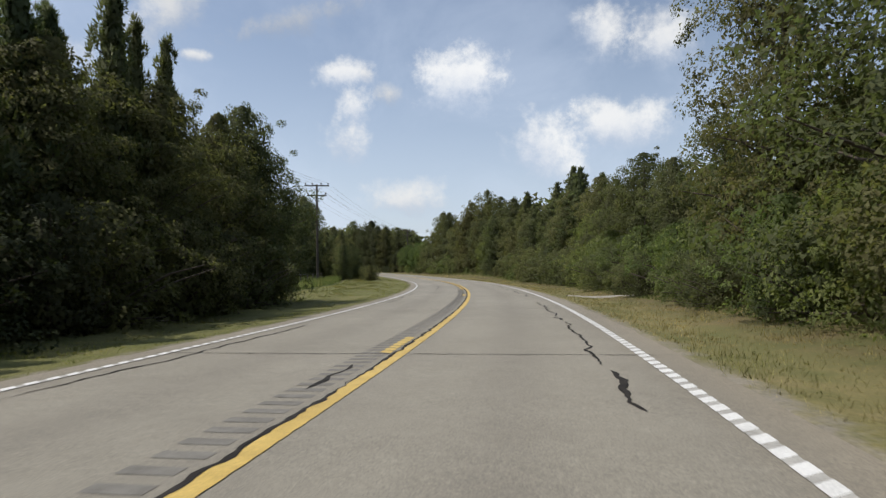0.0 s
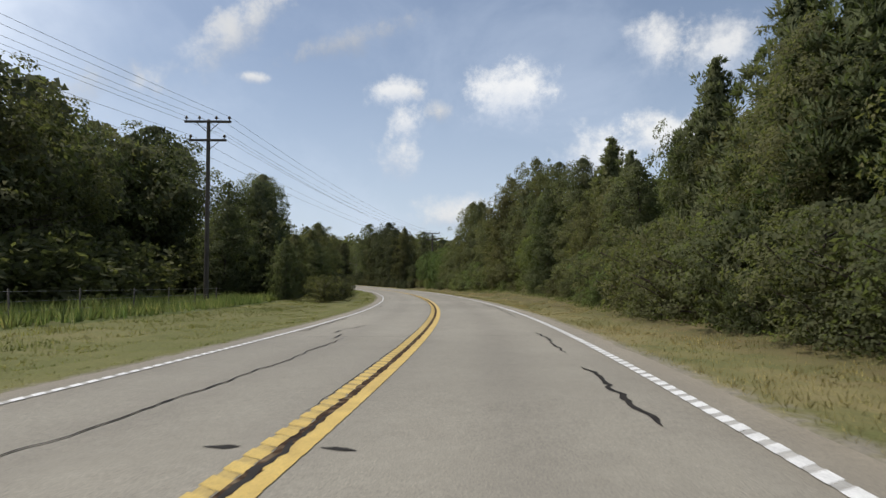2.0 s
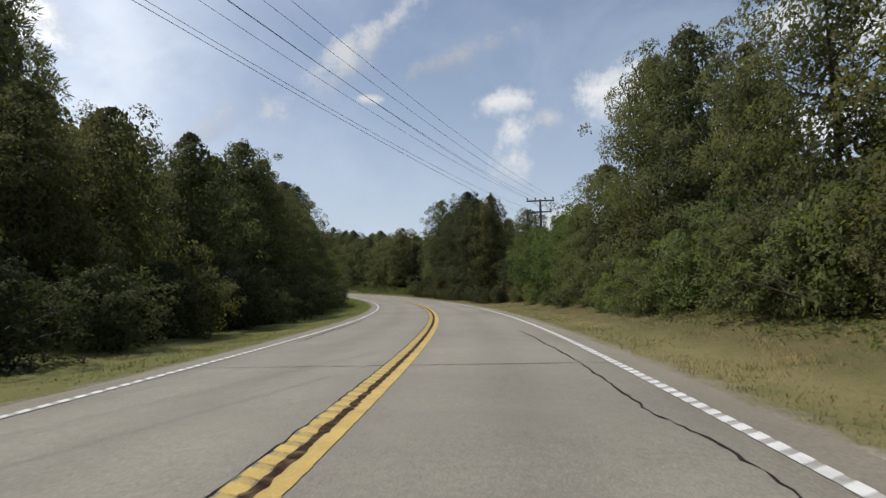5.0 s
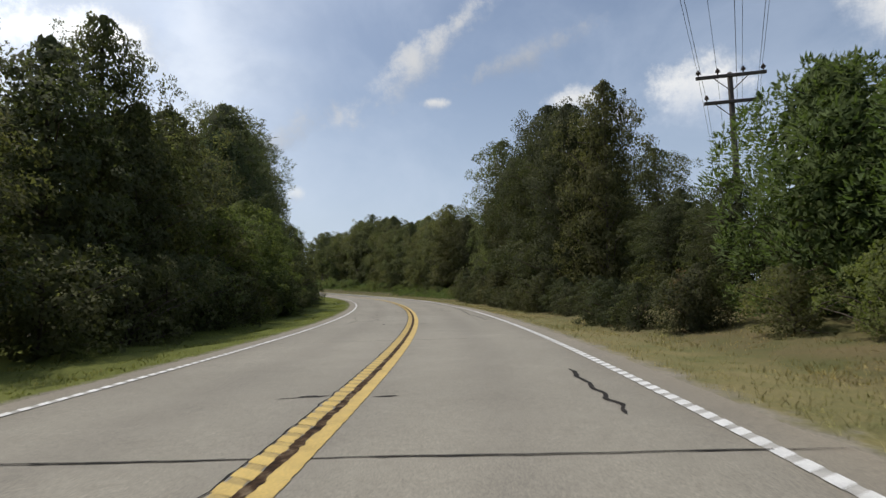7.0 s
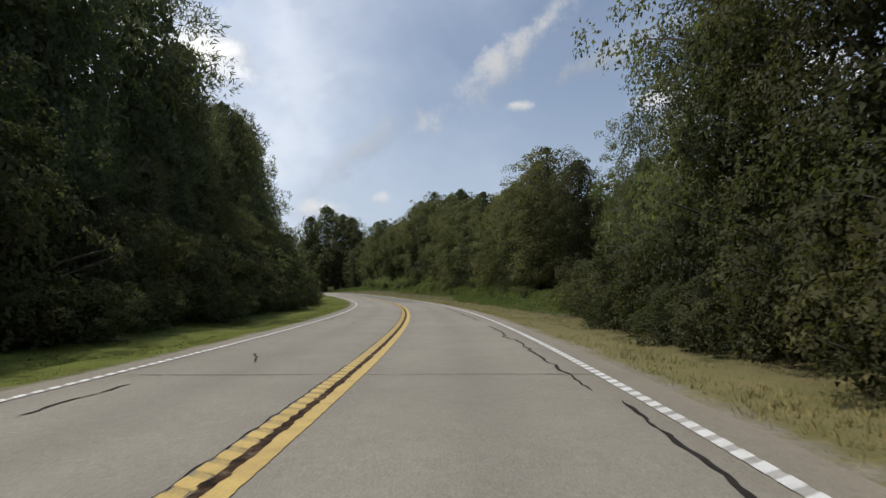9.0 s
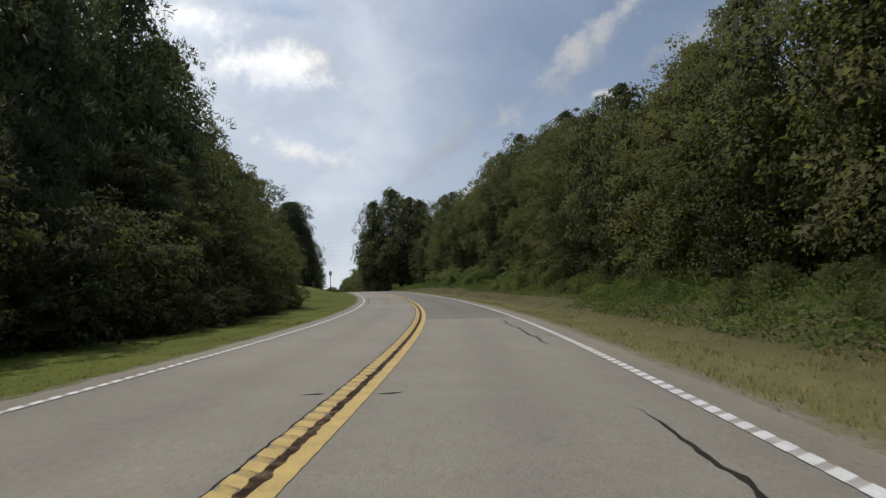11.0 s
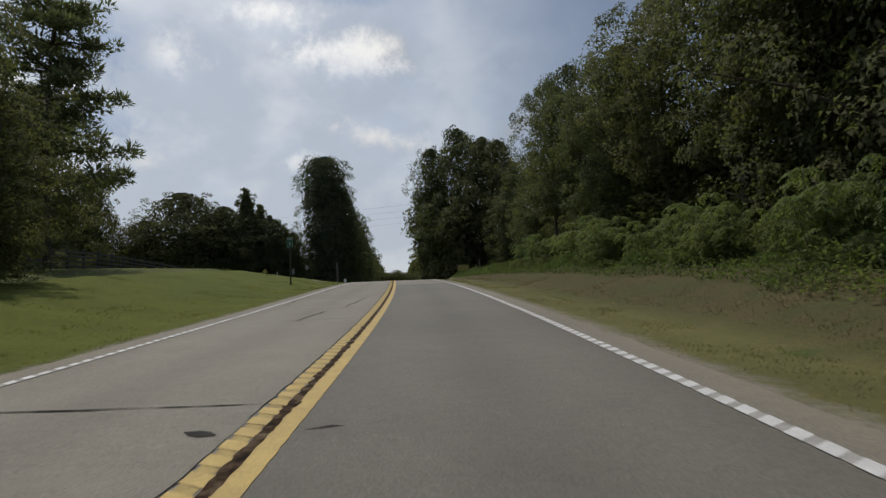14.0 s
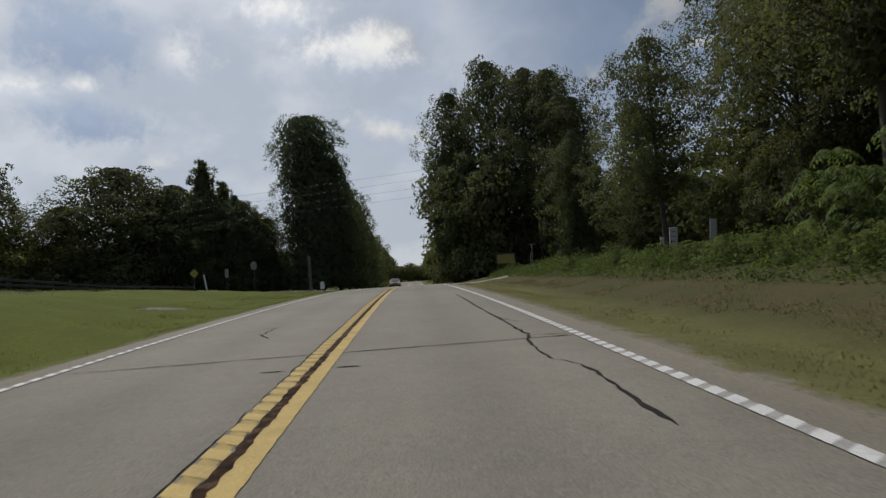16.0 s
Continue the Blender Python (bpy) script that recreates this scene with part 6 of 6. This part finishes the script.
def mile_sign():
    root = tagged(new("mile_marker_sign"), "green mile marker sign reading 5 on a dark post", "road sign")
    root.matrix_basis = facing(291.9, -6.5)
    part("post", box_mesh("post", (0.09, 0.06, 3.0), M_OLDWOOD, pose(0, 0.05, 1.3), 0.008), root)
    panel = part("sign_panel", plate("sign_panel", 0.38, 0.66, M_GREEN_SIGN), root, "green reflective panel", m=pose(0, 0, 2.75))
    for w, h, x, z in ((0.36, 0.014, 0, 0.315), (0.36, 0.014, 0, -0.315), (0.014, 0.62, 0.173, 0), (0.014, 0.62, -0.173, 0), (0.045, 0.1, -0.1, 0.2), (0.045, 0.1, 0.0, 0.2), (0.045, 0.1, 0.1, 0.2)):
        part("border" if 0.62 in (w, h) or w == 0.36 else "lettering_bar", box_mesh("bar", (w, 0.003, h), M_SIGN_WHITE, bevel=0), panel, m=pose(x, -0.007, z))
    part("numeral", lettering("5", 0.36, M_SIGN_WHITE), panel, "white numeral", m=pose(0, -0.009, -0.1, 90, 0, 0))


mile_sign()


def stop_sign_back():
    root = tagged(new("stop_sign"), "octagonal stop sign seen from its bare grey back", "road sign")
    root.matrix_basis = facing(343, -13)
    part("post", box_mesh("post", (0.06, 0.04, 2.9), M_GREEN_POST, pose(0, 0.04, 1.15), 0.006), root, "green steel post")
    bm = bmesh.new()
    bmesh.ops.create_cone(bm, cap_ends=True, segments=8, radius1=0.41, radius2=0.41, depth=0.008, matrix=pose(0, 0, 2.45, 0, 0, 60) @ pose(0, 0, 0, 90, 22.5, 0))
    part("panel", bm_mesh("panel", bm, M_SIGN_GREY), root, "grey metal back")


stop_sign_back()


def leaning_post():
    root = tagged(new("marker_post"), "white leaning marker post on the grass", "post")
    root.matrix_basis = facing(342.5, -17) @ pose(0, 0, 0, 0, -9, 0)
    part("post", box_mesh("post", (0.13, 0.1, 2.1), M_SIGN_WHITE, pose(0, 0, 0.85), 0.02), root)
    part("cap", box_mesh("cap", (0.15, 0.12, 0.2), M_DARKBOARD, pose(0, 0, 2.0), 0.02), root, "dark top")


leaning_post()


def small_sign(s, u, h, w, tall, mat, name, label, turn=0, swing=0):
    root = tagged(new(name), label, "road sign")
    root.matrix_basis = facing(s, u) @ pose(0, 0, 0, 0, 0, swing)
    part("post", box_mesh("post", (0.06, 0.05, h + 0.3), M_OLDWOOD, pose(0, 0.05, h / 2 - 0.15), 0.006), root)
    part("panel", plate("panel", w, tall, mat), root, m=pose(0, 0, h, 0, turn, 0))


small_sign(340, -14.5, 1.75, 0.3, 0.75, M_SIGN_GREY, "roadside_sign", "narrow grey sign board on a thin post")
small_sign(349, -20.5, 2.3, 0.65, 0.65, M_YELLOW_SIGN, "warning_sign", "yellow diamond warning sign on a post", 45, 40)


def wood_post():
    root = tagged(new("wooden_post"), "stout weathered wooden post at the side road", "post")
    root.matrix_basis = facing(350, -9.2)
    part("post", lathe("post", [(0.16, -0.4), (0.15, 3.4), (0.12, 3.55), (0.001, 3.57)], M_OLDWOOD, 10), root)


wood_post()


def marker():
    root = tagged(new("roadside_marker"), "small white round-topped roadside marker", "marker")
    root.matrix_basis = facing(350, -8.0) @ Matrix.Scale(0.72, 4)
    bm = bmesh.new()
    pts = [(-0.3, 0), (0.3, 0), (0.3, 0.75)] + [(0.3 * math.cos(a), 0.75 + 0.34 * math.sin(a)) for a in np.linspace(0.2, math.pi - 0.2, 8)] + [(-0.3, 0.75)]
    f = bm.faces.new([bm.verts.new((x, -0.05, z + 0.35)) for x, z in pts])
    g = bmesh.ops.extrude_face_region(bm, geom=[f])
    bmesh.ops.translate(bm, verts=[v for v in g["geom"] if isinstance(v, bmesh.types.BMVert)], vec=(0, 0.1, 0))
    bmesh.ops.recalc_face_normals(bm, faces=bm.faces)
    part("panel", bm_mesh("panel", bm, M_SIGN_WHITE), root)
    part("post", box_mesh("post", (0.1, 0.08, 0.9), M_OLDWOOD, pose(0, 0.02, 0.1), 0.01), root, "dark wooden post")


marker()


def board_sign():
    root = tagged(new("board_sign"), "weathered yellowish board sign in a wooden frame", "sign")
    root.matrix_basis = facing(354, 11.8)
    part("panel", plate("panel", 1.9, 1.0, M_YELLOW_SIGN, 0.02), root, "faded yellow-green panel", m=pose(0, 0, 1.75))
    for w, h, x, z in ((2.1, 0.1, 0, 2.28), (2.1, 0.1, 0, 1.22), (0.1, 1.16, 1.0, 1.75), (0.1, 1.16, -1.0, 1.75)):
        part("frame_bar", box_mesh("frame_bar", (w, 0.08, h), M_OLDWOOD, bevel=0.01), root, m=pose(x, 0.01, z))
    for x in (-0.9, 0.9):
        part("post", box_mesh("post", (0.12, 0.1, 2.2), M_OLDWOOD, bevel=0.01), root, m=pose(x, 0.1, 0.6))


board_sign()


def thin_post(s, u, h, cross, label):
    root = tagged(new("thin_post"), label, "post", "posts in the weeds")
    root.matrix_basis = facing(s, u)
    part("post", lathe("post", [(0.045, -0.3), (0.04, h), (0.001, h + 0.01)], M_DEADWOOD, 7), root)
    if cross:
        part("crossbar", box_mesh("crossbar", (0.8, 0.06, 0.07), M_DEADWOOD, bevel=0.01), root, m=pose(0, -0.05, h - 0.06))


thin_post(346, 13, 1.7, False, "thin pale post standing in weeds")
thin_post(351, 14.2, 2.9, True, "thin weathered post with a short crossbar")


def white_panel(s, u, w, h, lift, turn, lean, marks):
    root = tagged(new("white_panel"), "narrow white weathered panel standing among roadside weeds", "panel", "white panels in the weeds")
    root.matrix_basis = facing(s, u) @ pose(0, 0, 0, 0, lean, turn)
    part("board", box_mesh("board", (w, 0.06, h), M_SIGN_WHITE, pose(0, 0, lift + h / 2), 0.01), root)
    for k in range(marks):
        part("lettering_bar", box_mesh("lettering_bar", (w * 0.55, 0.004, 0.05), M_SIGN_GREY, bevel=0), root, m=pose(0, -0.034, lift + h * (0.85 - 0.17 * k)))
    part("stake", box_mesh("stake", (0.07, 0.06, lift + h * 0.6), M_OLDWOOD, pose(0, 0.07, (lift + h * 0.6) / 2 - 0.1), 0.005), root)


white_panel(323, 16.9, 0.5, 1.7, 0.15, 0, 3, 3)
white_panel(323, 16.2, 0.24, 1.15, 0.15, 10, 3, 0)
white_panel(322, 18.8, 0.4, 1.4, 0.75, 0, 4, 0)

# ---- car on the far lane ----
M_CAR = simple("silver_car_paint", [(0.3, (0.3, 0.28, 0.25)), (0.7, (0.38, 0.36, 0.32))], 2, 0.35, 0.02, 0.001, 60, metal=0.5)
M_DARKGLASS = simple("dark_glass", [(0.3, (0.01, 0.012, 0.014)), (0.7, (0.02, 0.022, 0.025))], 2, 0.6, 0.0, 0.001, 60)
M_TYRE = simple("tyre_rubber", [(0.3, (0.015, 0.015, 0.015)), (0.7, (0.03, 0.03, 0.03))], 5, 0.85, 0.2, 0.003, 60)
M_RIM = simple("wheel_rim", [(0.3, (0.4, 0.4, 0.4)), (0.7, (0.55, 0.55, 0.55))], 5, 0.35, 0.05, 0.002, 60, metal=0.8)
M_LAMP = simple("lamp_glass", [(0.3, (0.7, 0.7, 0.68)), (0.7, (0.85, 0.85, 0.82))], 5, 0.15, 0.02, 0.001, 60)


def car(s, u):
    root = tagged(new("car"), "dusty silver car with dark windscreen beyond the crest", "car")
    root.matrix_basis = Matrix.Translation(at(s, u, 0.0, False)) @ pose(0, 0, 0, 0, 0, math.degrees(np.interp(s, CS, CH)))
    # front looks along -y
    side = [(-2.25, 0.35), (-2.28, 0.75), (-2.1, 0.98), (-1.0, 1.1), (-0.3, 1.62), (0.2, 1.72), (1.7, 1.7), (2.2, 1.2), (2.25, 0.4), (1.9, 0.28), (-1.9, 0.28)]
    bm = bmesh.new()
    left = [bm.verts.new((-0.92 if z < 1.15 else -0.74, y, z)) for y, z in side]
    rightv = [bm.verts.new((0.92 if z < 1.15 else 0.74, y, z)) for y, z in side]
    bm.faces.new(left)
    bm.faces.new(rightv[::-1])
    for i in range(len(side)):
        j = (i + 1) % len(side)
        bm.faces.new((left[i], rightv[i], rightv[j], left[j]))
    bmesh.ops.recalc_face_normals(bm, faces=bm.faces)
    bmesh.ops.bevel(bm, geom=list(bm.edges), offset=0.06, segments=2, affect="EDGES")
    body = part("body", bm_mesh("body", bm, M_CAR), root)
    part("windscreen", box_mesh("windscreen", (1.52, 0.03, 0.82), M_DARKGLASS, bevel=0.008), body, "dark windscreen", m=pose(0, -0.7, 1.42, -53.5, 0, 0))
    part("roof", box_mesh("roof", (1.42, 1.6, 0.05), M_DARKGLASS, bevel=0.015), body, "dark roof panel", m=pose(0, 0.85, 1.74))
    for sg in (-1, 1):
        part("side_window", box_mesh("side_window", (0.02, 1.7, 0.38), M_DARKGLASS, bevel=0.008), body, m=pose(sg * 0.85, 0.6, 1.4, 0, sg * -18, 0))
        part("headlight", box_mesh("headlight", (0.36, 0.06, 0.16), M_LAMP, bevel=0.02), body, "clear headlight", m=pose(sg * 0.66, -2.24, 0.78))
        part("mirror", box_mesh("mirror", (0.2, 0.1, 0.14), M_CAR, bevel=0.03), body, m=pose(sg * 1.02, -0.75, 1.15))
        for y in (-1.45, 1.4):
            wheel = part("wheel", lathe("tyre", [(0.2, -0.11), (0.33, -0.11), (0.36, -0.06), (0.36, 0.06), (0.33, 0.11), (0.2, 0.11)], M_TYRE, 18), root, "black rubber tyre", m=pose(sg * 0.84, y, 0.36, 0, 90, 0))
            part("rim", lathe("rim", [(0.001, -0.1), (0.06, -0.12), (0.2, -0.09), (0.21, 0.0), (0.2, 0.09), (0.06, 0.12), (0.001, 0.1)], M_RIM, 14), wheel)
    part("grille", box_mesh("grille", (0.95, 0.05, 0.2), M_DARKGLASS, bevel=0.01), body, "black grille", m=pose(0, -2.27, 0.72))
    part("bumper", box_mesh("bumper", (1.8, 0.14, 0.22), M_TYRE, bevel=0.04), body, "dark lower bumper", m=pose(0, -2.24, 0.42))


car(396, -2.0)


# ---- grass and weeds ----
def tufts(name, label, s0, s1, u0, u1, per, tall, width, blades, mat, keep=None, seed=1):
    r = np.random.default_rng(seed)
    n = int((s1 - s0) * abs(u1 - u0) * per)
    s, u = r.uniform(s0, s1, n), r.uniform(min(u0, u1), max(u0, u1), n)
    f = np.array([noise.noise((a * 0.35, b * 0.5, seed)) for a, b in zip(s, u)])
    ok = r.uniform(-0.9, 0.8, n) < f + 0.45
    if keep is not None:
        ok &= keep(s, u)
    s, u, f = s[ok], u[ok], f[ok]
    base = np.repeat(at(s, u, -0.02), blades, 0)
    m = len(base)
    ang = r.uniform(0, 2 * math.pi, m)
    h = tall * np.repeat(1 + 0.5 * f, blades) * r.uniform(0.5, 1.25, m)
    lean = r.uniform(0.1, 1.0, m) * h
    o = base + np.stack([np.cos(ang), np.sin(ang), 0 * ang], 1) * r.uniform(0, 0.1, m)[:, None]
    d = np.stack([np.cos(ang), np.sin(ang), 0 * ang], 1)
    e = np.stack([-np.sin(ang), np.cos(ang), 0 * ang], 1) * (width * r.uniform(0.6, 1.3, m))[:, None]
    tip = o + d * lean[:, None]
    tip[:, 2] += h
    V = np.stack([o - e, o + e, tip], 1).reshape(-1, 3)
    me = mesh_from(name, V, np.arange(3 * m).reshape(-1, 3), [mat], smooth=True)
    # blades of a sward take the light as the ground does
    soft = np.repeat(d * 0.35 + np.array([0, 0, 1.0]), 3, 0)
    me.normals_split_custom_set_from_vertices(soft / np.linalg.norm(soft, axis=1, keepdims=True))
    tagged(new(name, me), label, "grass", kind="stuff")


def leafy_cover(name, label, s0, s1, u0, u1, per, tall, size, seed):
    """A ragged carpet of leafy weeds, higher in clumps and toward the wood."""
    r = np.random.default_rng(seed)
    n = int((s1 - s0) * (u1 - u0) * per)
    s, u = r.uniform(s0, s1, n), r.uniform(u0, u1, n)
    f = np.array([noise.noise((a * 0.3, b * 0.4, seed)) + 0.6 * noise.noise((a * 0.9, b * 1.1, seed)) for a, b in zip(s, u)])
    line = u0 + 0.5 * np.array([noise.noise((a * 0.22, 3.0, seed)) + 0.5 * noise.noise((a * 0.8, 7.0, seed)) for a in s])
    front = np.clip((u - line) / 0.9, 0, 1)
    ok = not_track(s, u) & ((u > np.interp(s, [a for a, _ in FACE], [b for _, b in FACE]) - 0.1) | (s > 226)) & (u > line) & (r.uniform(-0.9, 0.3, n) < f + 0.5 * front)
    s, u, f, front = s[ok], u[ok], f[ok], front[ok]
    high = tall * np.clip(0.5 + 0.9 * f, 0.12, 1.6) * (0.25 + 0.75 * front)
    c = at(s, u, 0.03)
    c[:, 2] += high * r.uniform(0, 1, len(s)) ** 0.6
    way = r.normal(0, 0.5, (len(s), 3)) + (0, 0, 0.7)
    V, F_ = leaf_cards(c, way, size * r.uniform(0.6, 1.4, len(s)), whole=True)
    tagged(new(name, mesh_from(name, V, F_, [M_LEAF_WEED])), label, "weeds", kind="stuff")


def not_track(s, u):
    return ~((np.abs(s - (29.5 - 5 * (u - 4.7) / 4.8)) < 0.6) & (u < 9.6)) & ~((np.abs(s - 335) < 1.8) & (u > 4))


tufts("dry_grass", "dry yellowish grass tufts on the verge", -2, 228, 4.15, 8.2, 46, 0.085, 0.0055, 4, M_BLADE_DRY, not_track, 3)
tufts("dry_grass", "short olive grass on the shaded verge", 228, 345, 4.15, 7.4, 80, 0.045, 0.006, 3, M_BLADE_MIX, not_track, 4)
tufts("verge_grass", "short mown green grass", -2, 345, -4.05, -7.6, 38, 0.055, 0.007, 4, M_BLADE, None, 5)
tufts("verge_grass", "short mown green grass", 26, 92, -7.6, -11.5, 22, 0.11, 0.008, 4, M_BLADE, None, 6)
tufts("bank_grass", "green grass on the roadside mound", 240, 325, -7.6, -20, 18, 0.035, 0.009, 3, M_BLADE, None, 7)
tufts("tall_weeds", "tall green weeds in the fenced field", 26, 90, -12.0, -27, 10, 0.6, 0.02, 6, M_WEED, None, 8)
tufts("withered_litter", "withered brown stalks on a bare bank", 240, 322, 6.4, 8.9, 60, 0.06, 0.007, 3, M_BLADE_DEAD, not_track, 14)
leafy_cover("tall_weeds", "knee-high green weeds on the bank", 190, 228, 6.7, 11.5, 190, 0.7, 0.085, 9)
leafy_cover("tall_weeds", "tangled leafy weeds under roadside trees", 224, 266, 7.8, 13.5, 230, 0.85, 0.085, 10)
leafy_cover("tall_weeds", "tangled leafy weeds above a bare bank", 264, 345, 8.3, 14.5, 200, 0.9, 0.085, 12)
leafy_cover("tall_weeds", "rough leafy weeds at the foot of the wood", 4, 118, 7.2, 8.8, 60, 0.35, 0.09, 11)
leafy_cover("tall_weeds", "rough leafy weeds at the foot of the wood", 160, 190, 7.2, 8.8, 60, 0.35, 0.09, 13)
